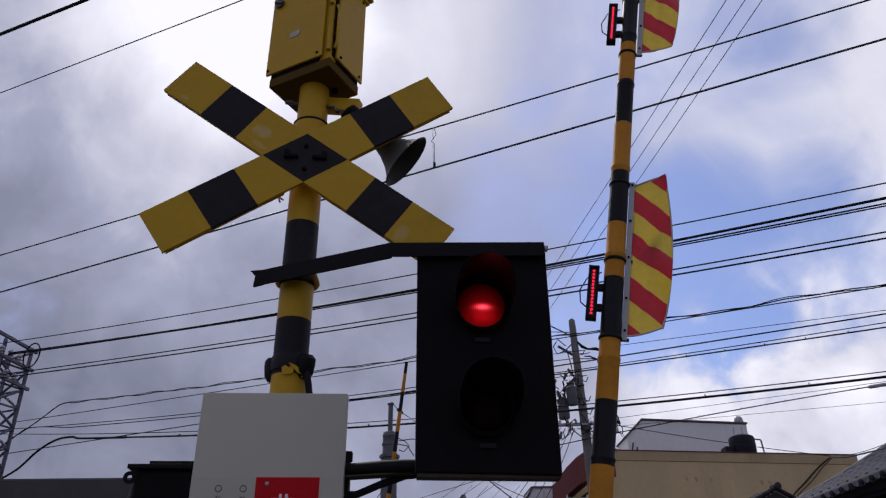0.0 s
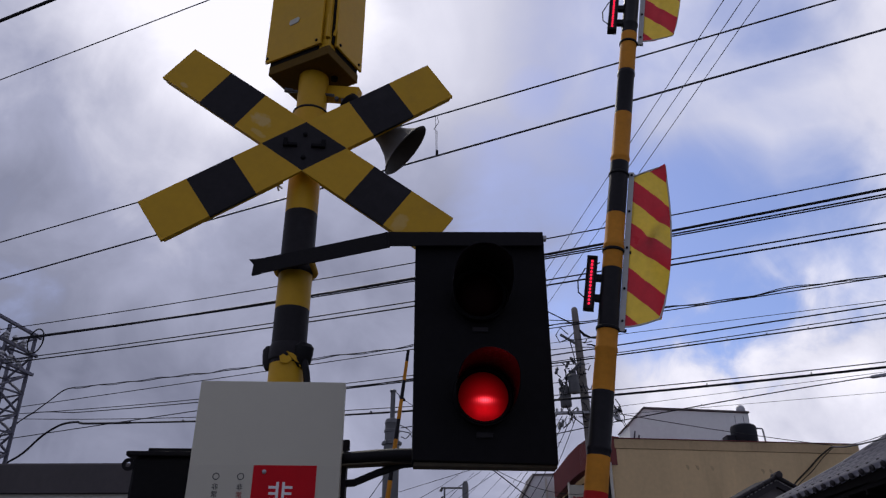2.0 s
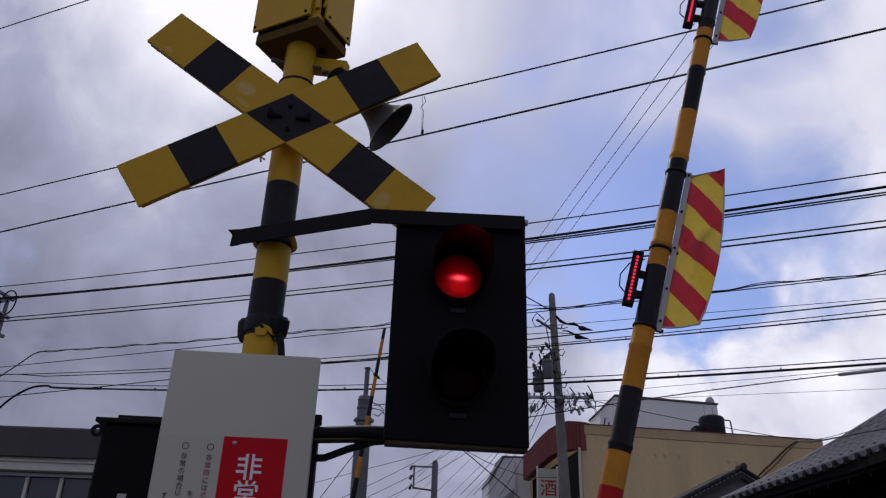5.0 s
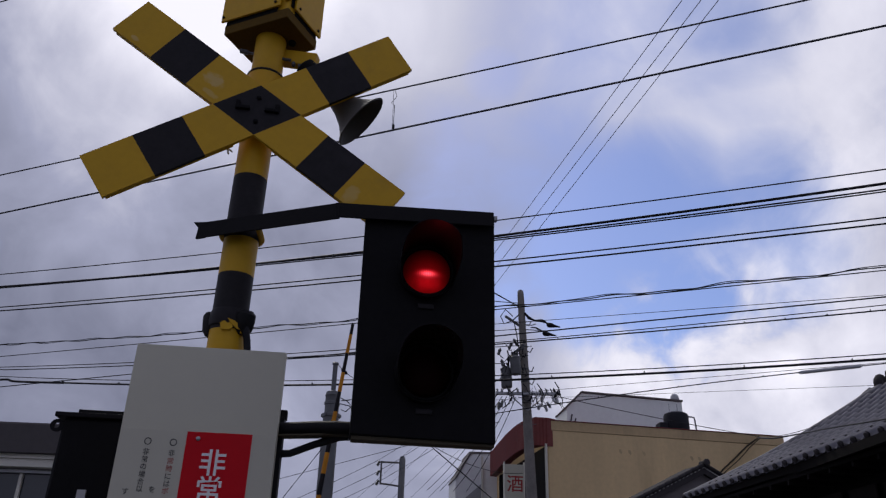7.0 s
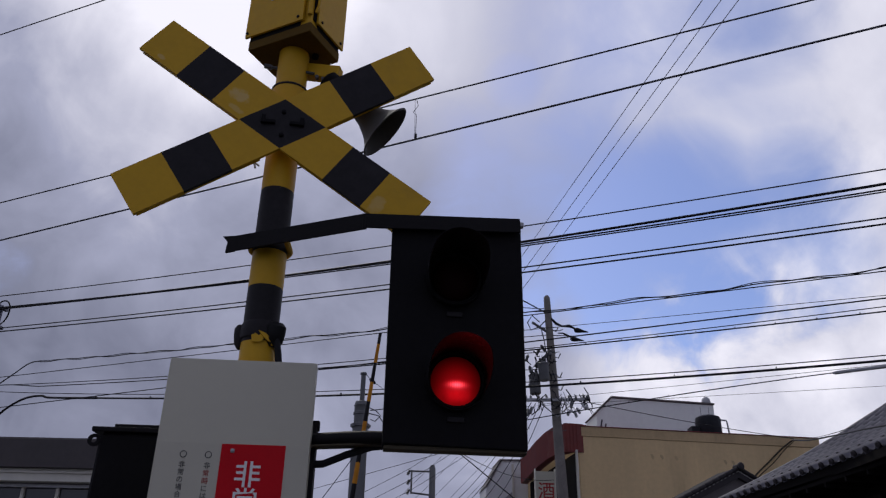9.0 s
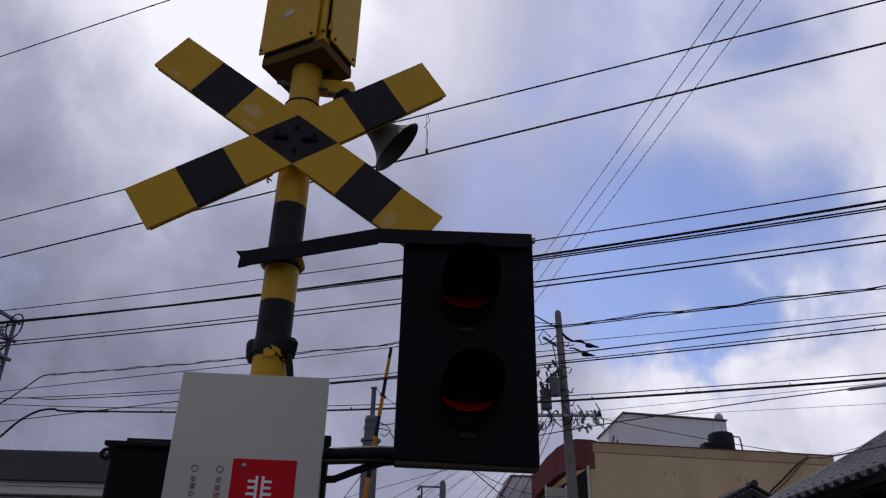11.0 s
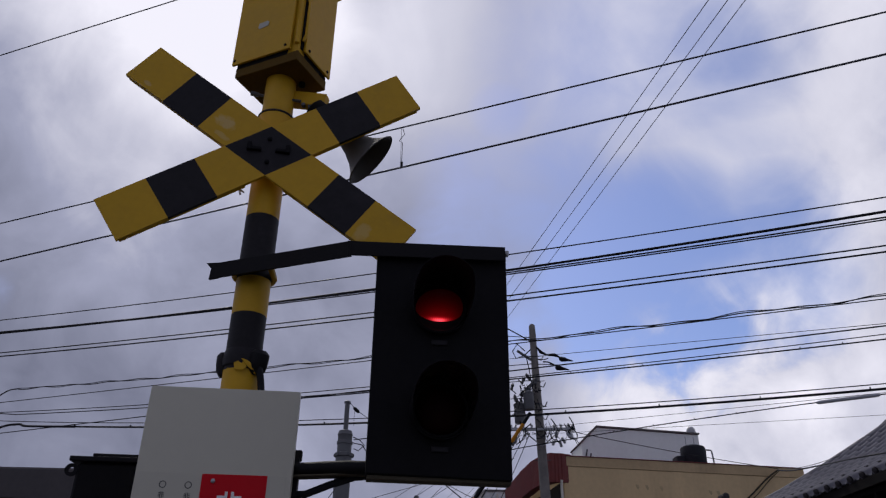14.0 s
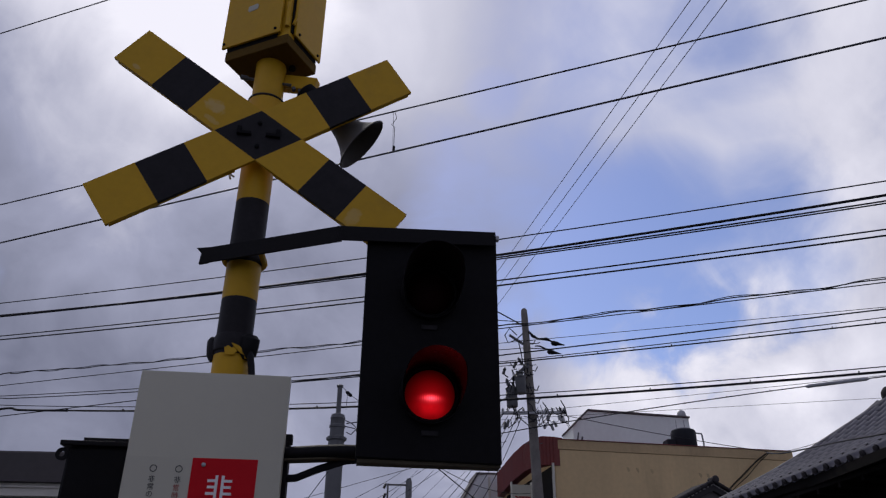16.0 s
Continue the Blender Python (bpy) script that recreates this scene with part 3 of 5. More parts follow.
    # fixings in the diamond
    for x in (-0.052, 0.052):
        bm = B()
        box(bm, (0.052, 0.014, 0.014), pose(x, -0.012, 0.0), 0.003)
        box(bm, (0.016, 0.018, 0.034), pose(x - 0.018 * (1 if x < 0 else -1), -0.012, 0.008), 0.003)
        part("fixing_bar", bm, "matt_black", mast, m=cb)
    for z in (0.05, -0.052):
        bm = B()
        lathe(bm, [(0.009, 0), (0.009, 0.006), (0.005, 0.009)], 10, m=pose(0, -0.007, z, 90))
        part("bolt", bm, "matt_black", mast, m=cb, smooth=True)
    # crossbuck bracket to the pole
    bm = B()
    box(bm, (0.12, 0.03, 0.05), pose(-0.01, 0.028, 0.0), 0.004)
    box(bm, (0.05, 0.05, 0.12), pose(-0.01, 0.036, 0.0), 0.004)
    part("crossbuck_bracket", bm, "black", mast, m=cb)

    # relay box on top of the pole, turned to the road
    bx = at(-0.53, 2.4545, 3.546, 0, 0, -28)
    lx, ly, hz = 0.29, 0.2035, 0.53
    bm = B()
    box(bm, (lx, ly, hz), pose(0, 0, hz / 2), 0.006, 0)
    # faces that look down take the painted shade colour
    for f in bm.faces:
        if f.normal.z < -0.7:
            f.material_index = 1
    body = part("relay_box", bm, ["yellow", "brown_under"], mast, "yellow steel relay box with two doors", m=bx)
    # added strip that paints the shade below the doors
    part("base_skirt", box(B(), (lx + 0.006, ly + 0.006, 0.046), pose(0, 0, 0.021), 0.004), "brown_under", body, "brown lower edge with its shade painted in")
    # darkness of the slot beside the door, put on as a black strip
    part("door_gap", box(B(), (0.004, 0.016, 0.44), pose(lx / 2 + 0.002, -ly / 2 + 0.022, 0.285)), "matt_black", body)
    bm = B()
    tube(bm, [(lx / 2 + 0.010, -ly / 2 + 0.016, 0.10), (lx / 2 + 0.022, -ly / 2 + 0.014, 0.13), (lx / 2 + 0.022, -ly / 2 + 0.014, 0.30), (lx / 2 + 0.010, -ly / 2 + 0.016, 0.33)], 0.006, 8)
    part("handle", bm, "yellow", body, smooth=True)
    bm = B()
    box(bm, (lx - 0.012, 0.010, 0.46), pose(-0.022, -ly / 2 - 0.012, 0.285), 0.003)
    part("door", bm, "yellow", body)
    bm = B()
    box(bm, (0.010, ly - 0.020, 0.46), pose(lx / 2 + 0.012, 0.018, 0.285), 0.003)
    part("door", bm, "yellow", body)
    bm = B()
    box(bm, (lx + 0.075, ly + 0.075, 0.012), pose(0, 0, hz + 0.006), 0.003)
    box(bm, (lx + 0.05, ly + 0.05, 0.02), pose(0, 0, hz - 0.012), 0.003)
    part("roof_cap", bm, "yellow", body)
    # black strips that paint the shadow gap under each door
    part("door_seal", box(B(), (lx - 0.05, 0.004, 0.022), pose(-0.022, -ly / 2 - 0.002, 0.050)), "matt_black", body)
    part("door_seal", box(B(), (0.004, ly - 0.05, 0.022), pose(lx / 2 + 0.002, 0.018, 0.050)), "matt_black", body)
    for z in (0.08, 0.33):
        bm = B()
        tube(bm, [(lx / 2 - 0.004, -ly / 2 - 0.004, z), (lx / 2 - 0.004, -ly / 2 - 0.004, z + 0.12)], 0.010, 12)
        part("hinge", bm, "yellow", body, smooth=True)
    for x, y, z in ((-0.15, -ly / 2 - 0.018, 0.075), (0.095, -ly / 2 - 0.018, 0.075), (lx / 2 + 0.018, -0.05, 0.075), (lx / 2 + 0.018, 0.085, 0.075), (lx / 2 + 0.018, 0.085, 0.49)):
        bm = B()
        lathe(bm, [(0.006, -0.003), (0.006, 0.003)], 10, m=pose(x, y, z, 90 if y < -0.09 else 0, 0 if y < -0.09 else 90, 0))
        part("screw", bm, "matt_black", body)
    bm = B()
    slab(bm, [(-0.026, -0.008), (-0.018, -0.016), (0.022, -0.012), (0.026, 0.008), (0.018, 0.016), (-0.022, 0.013)], 0.002, pose(-0.028, -ly / 2 - 0.0182, 0.225, 0, 0, 0))
    part("label_plate", bm, "sticker", body, "small white worn label")
    bm = B()
    lathe(bm, [(0.022, 0), (0.022, 0.01)], 16, m=pose(-0.125, -ly / 2 - 0.018, 0.435, 90))
    box(bm, (0.045, 0.012, 0.010), pose(-0.125, -ly / 2 - 0.03, 0.435, 0, 25, 0), 0.002)
    part("lock_handle", bm, "dark_steel", body)
    bm = B()
    lathe(bm, [(0.014, -0.014), (0.014, 0.0)], 12, m=pose(0.085, 0.030, 0.0))
    part("drain_plug", bm, "matt_black", body)

    # horn loudspeaker behind the crossbuck
    bm = B()
    box(bm, (0.17, 0.045, 0.060), at(-0.415, 2.455, 3.468, 0, 14, -14), 0.006)
    part("horn_bracket", bm, "yellow", mast)
    bm = B()
    tube(bm, [(-0.085, -0.01, 3.475), (0.09, -0.02, 3.445)], 0.006, 8)
    tube(bm, [(-0.112, -0.012, 3.478), (-0.082, -0.01, 3.475)], 0.010, 8)
    part("bracket_bolt", bm, "dark_steel", mast, smooth=True)
    for i in range(2):
        part("nut", lathe(B(), [(0.008, -0.008), (0.008, 0.008)], 8, m=at(-0.425 + 0.026 * i, 2.44, 3.435 - 0.008 * i, 90)), "dark_steel", mast)
    hm = at(-0.147, 2.478, 3.218) @ Vector((0.775, 0.13, -0.66)).to_track_quat("Z", "Y").to_matrix().to_4x4()
    prof = [(0.024, -0.225), (0.028, -0.19), (0.036, -0.14), (0.050, -0.09), (0.072, -0.045), (0.098, -0.013), (0.116, 0.0), (0.121, 0.004), (0.117, 0.007),
            (0.097, -0.006), (0.070, -0.039), (0.048, -0.085), (0.033, -0.14), (0.022, -0.18)]
    bm = B()
    lathe(bm, prof, 40, mis=[0] * 8 + [1] * 5, caps=False)
    hb = part("horn", bm, ["horn", "horn_in"], mast, "dark grey horn loudspeaker", m=hm, smooth=True)
    bm = B()
    lathe(bm, [(0.030, -0.32), (0.046, -0.31), (0.048, -0.235), (0.040, -0.215), (0.026, -0.212)], 28)
    part("driver", bm, "matt_black", hb, smooth=True)
    bm = B()
    lathe(bm, [(0.004, -0.13), (0.030, -0.115), (0.033, -0.07), (0.018, -0.052)], 24)
    part("reflex_cone", bm, "horn_in", hb, smooth=True)
    bm = B()
    tube(bm, [(-0.09, -0.02, 3.0), (-0.10, -0.01, 3.03), (-0.09, 0.03, 3.04)], 0.004, 6)
    part("wire_tie", bm, "steel", mast)

    # upper bracket: an angle bar that comes forward from the pole and turns along the top of the lamp board
    def angle_bar(p, q, h, d):
        p, q = Vector(p) - BASE, Vector(q) - BASE
        m = Matrix.Translation((p + q) / 2) @ (q - p).to_track_quat("X", "Z").to_matrix().to_4x4()
        n = (q - p).length + 0.01
        bm = B()
        box(bm, (n, 0.007, h), m @ pose(0, 0, -h / 2), 0.0015)
        box(bm, (n, d, 0.007), m @ pose(0, d / 2 + 0.003, -0.0035), 0.0015)
        return bm

    part("bracket_arm", angle_bar((-0.655, 2.385, 2.688), (-0.180, 2.205, 2.705), 0.058, 0.05), "bracket", mast)
    part("bracket_arm", angle_bar((-0.184, 2.205, 2.705), (0.335, 2.236, 2.724), 0.052, 0.06), "bracket", mast)
    bm = B()
    slab(bm, [(0.03, 0.0), (-0.022, 0.004), (0.0, -0.020), (-0.004, -0.060), (0.03, -0.058)], 0.009, at(-0.662, 2.388, 2.688, 0, 0, -20))
    part("bracket_end", bm, "bracket", mast)
    bm = B()
    tube(bm, [(-0.062, -0.08, 2.672)] + [(0.069 * math.cos(radians(x)), 0.069 * math.sin(radians(x)), 2.672) for x in range(190, -11, -12)] + [(0.068, -0.105, 2.672)], 0.011, 8)
    part("u_bolt", bm, "yellow", mast, smooth=True)
    # lower bracket
    bm = B()
    tube(bm, [(p[0] - BASE.x, p[1] - BASE.y, p[2]) for p in ((-0.50, 2.40, 1.99), (-0.36, 2.395, 1.992), (-0.29, 2.375, 1.992), (-0.20, 2.335, 1.991), (-0.13, 2.305, 1.988), (-0.06, 2.29, 1.984), (0.2, 2.295, 1.975))], 0.022, 10)
    part("lower_arm", bm, "bracket", mast, smooth=True)
    bm = B()
    box(bm, (0.43, 0.05, 0.012), at(0.13, 2.277, 1.949, 0, 0, 3.5), 0.002)
    part("lower_flange", bm, "rust", mast, "rusty flange under the lamp board")
    bm = B()
    box(bm, (0.24, 0.05, 0.006), at(-0.20, 2.345, 1.969, 0, 0, -16), 0.002)
    part("arm_flange", bm, "rust", mast, "rusty lower flange of the arm")
    bm = B()
    tube(bm, [(p[0] - BASE.x, p[1] - BASE.y, p[2]) for p in ((-0.42, 2.41, 1.945), (-0.34, 2.40, 1.918), (-0.27, 2.385, 1.921), (-0.20, 2.36, 1.945), (-0.12, 2.34, 1.968), (-0.02, 2.33, 1.975))], 0.012, 8)
    part("feed_cable", bm, "cable", mast, smooth=True)
    bm = B()
    box(bm, (0.016, 0.05, 0.62), at(-0.305, 2.40, 1.72), 0.003)
    box(bm, (0.022, 0.03, 0.03), at(-0.303, 2.40, 2.04), 0.003)
    part("cable_rail", bm, "bracket", mast)

    # lamp board with two hooded red lamps
    lb = at(0.1285, 2.25, 0.0, 0, 0, 3.5)
    bm = B()
    slab(bm, [(-0.219, 2.722), (0.2165, 2.728), (0.2205, 1.951), (-0.2165, 1.957)], 0.012, bevel=0.003)
    box(bm, (0.008, 0.05, 0.772), pose(0.2145, 0.028, 2.338), 0.002)
    box(bm, (0.008, 0.05, 0.772), pose(-0.2125, 0.028, 2.338), 0.002)
    for z in (2.491, 2.153):
        box(bm, (0.26, 0.13, 0.27), pose(-0.002, 0.074, z), 0.02)
    lamp_board = part("lamp_board", bm, "matt_black", mast, "matt black sheet steel lamp board", m=lb)
    bm = B()
    box(bm, (0.012, 0.02, 0.016), pose(0.222, 0.004, 2.716), 0.002)
    part("corner_tab", bm, "steel", lamp_board)
    lenses = []
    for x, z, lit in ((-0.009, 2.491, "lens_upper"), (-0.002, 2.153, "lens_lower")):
        # bezel
        bm = B()
        lathe(bm, [(0.079, 0.0), (0.093, 0.0), (0.093, 0.016), (0.086, 0.022), (0.079, 0.018)], 40, m=pose(x, -0.006, z, 90), caps=False)
        part("bezel", bm, "matt_black", lamp_board, smooth=True)
        # hood: an open visor, deeper above than below
        bm = B()
        n, rings = 44, []
        for rad, q in ((0.092, 0), (0.0945, 1)):
            front, back = [], []
            for i in range(n):
                t = 2 * math.pi * i / n
                reach = 0.030 + 0.180 * max(0.0, min(1.0, 0.5 + 0.85 * math.sin(t))) ** 0.8
                back.append(bm.verts.new((x + rad * math.cos(t), -0.008, z + rad * math.sin(t))))
                front.append(bm.verts.new((x + rad * math.cos(t), -0.008 - reach, z + rad * math.sin(t) - 0.02 * reach)))
            rings += [back, front]
        for p, q, mi in ((rings[0], rings[1], 1), (rings[1], rings[3], 0), (rings[3], rings[2], 0)):
            for i in range(n):
                bm.faces.new((p[i], p[(i + 1) % n], q[(i + 1) % n], q[i])).material_index = mi
        part("hood", bm, ["matt_black", "hood"], lamp_board, smooth=True)
        bm = B()
        box(bm, (0.05, 0.006, 0.016), pose(x + 0.002, -0.009, z - 0.118), 0.002)
        part("latch", bm, "black", lamp_board)
        # the lens turns between its lit face and its dark face
        bm = B()
        bmesh.ops.create_uvsphere(bm, u_segments=64, v_segments=32, radius=0.077)
        bmesh.ops.scale(bm, vec=(1, 0.50, 1), verts=bm.verts)
        for f in bm.faces:
            f.material_index = 1 if f.calc_center_median().y > 0.0 else 0
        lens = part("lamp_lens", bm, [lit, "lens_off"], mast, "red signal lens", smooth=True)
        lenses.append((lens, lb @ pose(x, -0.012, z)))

    # rear lamp board for the other approach, seen from behind
    rb = at(-0.845, 2.68, 0.0, 0, 0, 2)
    bm = B()
    slab(bm, [(-0.205, 2.045), (0.205, 2.045), (0.205, 1.27), (-0.212, 1.27)], 0.14, bevel=0.01)
    rear = part("rear_lamp_board", bm, "matt_black", mast, "black lamp board facing the far side", m=rb)
    bm = B()
    box(bm, (0.45, 0.16, 0.016), pose(-0.005, 0, 2.055), 0.003)
    part("top_flange", bm, "bracket", rear)
    bm = B()
    box(bm, (0.40, 0.10, 0.026), pose(0.02, 0.04, 2.078, 3), 0.003)
    part("top_rail", bm, "bracket", rear)
    bm = B()
    lathe(bm, [(0.009, -0.004), (0.021, -0.004), (0.021, 0.004), (0.009, 0.004), (0.009, -0.004)], 20, m=pose(-0.222, -0.06, 2.020, 90), caps=False)
    part("lug", bm, "bracket", rear, smooth=True)
    bm = B()
    box(bm, (0.028, 0.01, 0.03), pose(-0.095, -0.074, 1.802), 0.002)
    part("name_tag", bm, "sleeve", rear)
    bm = B()
    tube(bm, [(0.3, -0.24, 2.03), (0.18, -0.05, 2.03), (-0.05, 0.0, 2.035)], 0.02, 8)
    part("rear_bracket", bm, "bracket", rear, smooth=True)

    # emergency button notice on the front of the pole
    sg = at(-0.540, 2.345, 0.0, 0, 0, 1.7)
    bm = B()
    box(bm, (0.463, 0.030, 0.70), pose(0, 0, 1.879), 0.010)
    sign = part("emergency_notice", bm, "white", mast, "white enamel emergency button notice box", m=sg, smooth=True)
    bm = B()
    box(bm, (0.440, 0.002, 0.43), pose(-0.004, -0.0158, 1.748), 0.0006)
    part("notice_sheet", bm, "sticker", sign)
    bm = B()
    box(bm, (0.192, 0.0012, 0.42), pose(0.062, -0.0172, 1.752), 0.0003)
    red = part("red_panel", bm, "red_sign", sign, "red panel with white characters")
    for ch, x, z, s in (("非", 0.0525, 1.868, 0.081), ("常", 0.0515, 1.790, 0.081)):
        writing(ch, s, "white_ink", sign, pose(x, -0.0184, z, 90), bold=0.0009)
    for k, ch in enumerate("○非常時にはボ"):
        writing(ch, 0.028 if ch == "○" else 0.0205, "red_ink" if ch in "常時ボ" else "black_ink", sign, pose(-0.070, -0.0172, (1.926, 1.895, 1.872, 1.850, 1.828, 1.807, 1.786)[k], 90))
    for k, ch in enumerate("○非常の場合以"):
        writing(ch, 0.028 if ch == "○" else 0.0205, "black_ink", sign, pose(-0.144, -0.0172, (1.926, 1.896, 1.874, 1.853, 1.831, 1.810, 1.790)[k], 90))
    for ch, x, z in (("す", -0.182, 1.781), ("を", -0.108, 1.789)):
        writing(ch, 0.028 if ch == "○" else 0.0205, "black_ink", sign, pose(x, -0.0172, z, 90))
    bm = B()
    lathe(bm, [(0.0065, 0), (0.0065, 0.003), (0.004, 0.005)], 14, m=pose(0.0, -0.0178, 1.942, 90))
    part("screw", bm, "steel", sign, smooth=True)
    bm = B()
    box(bm, (0.016, 0.003, 0.24), pose(0.221, -0.0165, 1.84), 0.0008)
    part("edge_strip", bm, "sticker", sign)
    bm = B()
    part("notice_bracket", box(bm, (0.10, 0.03, 0.04), pose(0.015, 0.026, 2.17), 0.003), "steel", sign)
    part("notice_bracket", box(B(), (0.10, 0.03, 0.04), pose(0.015, 0.026, 1.65), 0.003), "steel", sign)
    return lenses


LENSES = build_signal()


# ---- barriers ----
def barrier_machine(p, yaw, label):
    ob = thing("barrier_machine", label, "barrier machine", "barrier machines", pose(p[0], p[1], 0, 0, 0, yaw))
    part("cabinet", box(B(), (0.36, 0.30, p[2] + 0.12), pose(-0.05, 0.24, (p[2] + 0.12) / 2), 0.02), "yellow", ob)
    part("shaft", tube(B(), [(0, 0.1, p[2]), (0, -0.04, p[2])], 0.03, 14), "dark_steel", ob, smooth=True)
    return ob


NEAR_PIVOT, NEAR_YAW = (0.233, 2.209, 0.557), -9.05


def flag_mesh(n):
    """A stiff striped flag hanging from the arm: x along it, -z away from it, in slanted stripes."""
    bm = B()
    stripe, lean, nz, sub = 0.081, 0.66, 14, 6
    rnd = random.Random(n)
    ph = [rnd.uniform(0, 6.28) for _ in range(4)]
    cols = [i * stripe / sub - 0.025 for i in range(int(0.82 / stripe * sub))]
    grid = []
    for s in cols:
        col = []
        for j in range(nz + 1):
            v = j / nz
            lo, hi = 0.012 + 0.045 * v ** 1.6, 0.556 + 0.060 * v
            u0 = 0.5
            for _ in range(3):      # the outer edge bows out in the middle
                reach = 0.092 + 0.041 * math.sin(math.pi * max(0.0, min(1.0, 0.10 + 0.80 * u0)))
                x = min(hi, max(lo, s - lean * v * reach))
                u0 = x / 0.60
            crease = 0.016 * math.exp(-((x - 0.36 - 0.2 * (v - 0.5)) / 0.035) ** 2) * math.sin(math.pi * v) - 0.014 * math.exp(-((x - 0.27) / 0.05) ** 2) * v + 0.008 * math.exp(-((v - 0.35 - 0.3 * x) / 0.10) ** 2) * math.sin(math.pi * u0)
            y = 0.010 * math.sin(9 * u0 + ph[0] + 2 * v) * v + 0.006 * math.sin(19 * u0 + ph[1] + 6 * v) * v + 0.016 * v * v + crease
            col.append(bm.verts.new((x, y, -v * reach)))
        grid.append(col)
    for i in range(len(cols) - 1):
        for j in range(nz):
            f = bm.faces.new((grid[i][j], grid[i + 1][j], grid[i + 1][j + 1], grid[i][j + 1]))
            f.material_index = 0 if (i // sub) % 2 == 0 else 1
            f.smooth = True
    bmesh.ops.remove_doubles(bm, verts=bm.verts, dist=0.0003)
    bmesh.ops.dissolve_degenerate(bm, edges=bm.edges, dist=0.0003)
    return bm


def hem_points():
    """The hem round a flag's free edges."""
    pts = []
    for i in range(8):
        v = i / 7
        pts.append((0.012 + 0.045 * v ** 1.6, 0.016 * v * v, -v * 0.108))
    for i in range(1, 12):
        x = 0.057 + (0.616 - 0.057) * i / 12
        pts.append((x, 0.016, -(0.092 + 0.041 * math.sin(math.pi * max(0.0, min(1.0, 0.10 + 0.80 * x / 0.60))))))
    for i in range(8):
        v = 1 - i / 7
        pts.append((0.556 + 0.060 * v, 0.016 * v * v, -v * 0.104))
    return pts


def build_near_arm():
    arm = thing("crossing_barrier", "bamboo barrier arm banded orange and black, with striped flags", "barrier", "crossing barriers", pose(*NEAR_PIVOT))
    # bands of lacquer, with the bamboo's nodes as slight rings
    stops = [(0.0, 0), (1.05, 2), (1.335, 0), (1.437, 1), (1.63, 0), (1.83, 1), (2.035, 0), (2.235, 1), (2.437, 0), (2.64, 1), (2.83, 0), (3.005, 1), (3.22, 0)]
    s, k = 3.42, 1
    while s < 5.2:
        stops.append((s, k))
        s, k = s + 0.2, 1 - k
    end = 5.3
    stops = [(max(0.0, a - 0.018), c) for a, c in stops]

    def rad(x):
        return 0.0345 - 0.0032 * (x - 1.3)

    nodes = [0.9, 1.22, 1.44, 1.745, 2.10, 2.437, 2.80, 3.03, 3.36, 3.7, 4.05, 4.4, 4.75, 5.05]
    for (a, c), (b, _) in zip(stops, stops[1:] + [(end, 0)]):
        prof, x = [(rad(a), a)], a
        for nd in nodes:
            if a + 0.012 < nd < b - 0.012:
                prof += [(rad(nd) - 0.0005, nd - 0.010), (rad(nd) + 0.0022, nd - 0.003), (rad(nd) + 0.0022, nd + 0.003), (rad(nd) - 0.0005, nd + 0.010)]
            elif abs(nd - b) <= 0.012:
                prof += [(rad(nd) - 0.0005, b - 0.012), (rad(nd) + 0.002, b - 0.004)]
        prof.append((rad(b), b))
        part("arm_section", lathe(B(), prof, 26, m=pose(0, 0, 0, 0, 90, 0)), ("orange", "arm_black", "arm_red")[c], arm, ("orange lacquered section", "black lacquered section", "red lacquered section")[c], smooth=True)
    lights = []
    for n in range(4):
        x0 = 1.812 + 1.13 * n
        if x0 + 0.5 > end:
            break
        bm = B()
        box(bm, (0.575, 0.008, 0.018), pose(x0 + 0.285, 0, -0.042), 0.002)
        bar = part("flag_rail", bm, "flag_edge", arm)
        part("flag", flag_mesh(n), ["flag_red", "flag_yellow"], arm, "red and yellow striped vinyl flag", m=pose(x0, -0.003, -0.048))
        part("hem", tube(B(), hem_points(), 0.0028, 6), "flag_edge", arm, m=pose(x0, -0.003, -0.048), smooth=True)
        for dx in (0.03, 0.14, 0.285, 0.42, 0.56):
            part("rivet", lathe(B(), [(0.004, 0), (0.004, 0.004)], 8, m=pose(x0 + dx, -0.004, -0.042, 90)), "matt_black", arm)
        for dx in (0.0, 0.27, 0.56):
            r = rad(x0 + dx)
            bm = B()
            lathe(bm, [(r + 0.001, -0.006), (r + 0.004, -0.003), (r + 0.004, 0.003), (r + 0.001, 0.006)], 24, m=pose(x0 + dx, 0, 0, 0, 90, 0), caps=False)
            box(bm, (0.010, 0.006, 0.026), pose(x0 + dx, 0, -r - 0.011))
            part("strap", bm, "rubber", arm, smooth=True)
        # warning light beside the arm
        xl = 1.963 + 1.13 * n
        bm = B()
        box(bm, (0.176, 0.030, 0.006), pose(xl, 0, 0.078), 0.001)
        box(bm, (0.176, 0.030, 0.006), pose(xl, 0, 0.050), 0.001)
        box(bm, (0.176, 0.005, 0.026), pose(xl, 0.014, 0.064), 0.001)
        for q in (-1, 1):
            box(bm, (0.008, 0.032, 0.034), pose(xl + q * 0.088, 0, 0.064), 0.001)
        case = part("light_case", bm, "rubber", arm, "dark warning light casing")
        for q in (-0.05, 0.02):
            part("light_bracket", box(B(), (0.022, 0.018, 0.030), pose(xl + q, 0, 0.038), 0.002), "rubber", arm)
        bm = B()
        tube(bm, [(xl - 0.05, 0.012, 0.075), (xl - 0.03, 0.01, 0.10), (xl + 0.01, 0.008, 0.105), (xl + 0.05, 0.0, 0.085), (xl + 0.075, 0, 0.04)], 0.0022, 6)
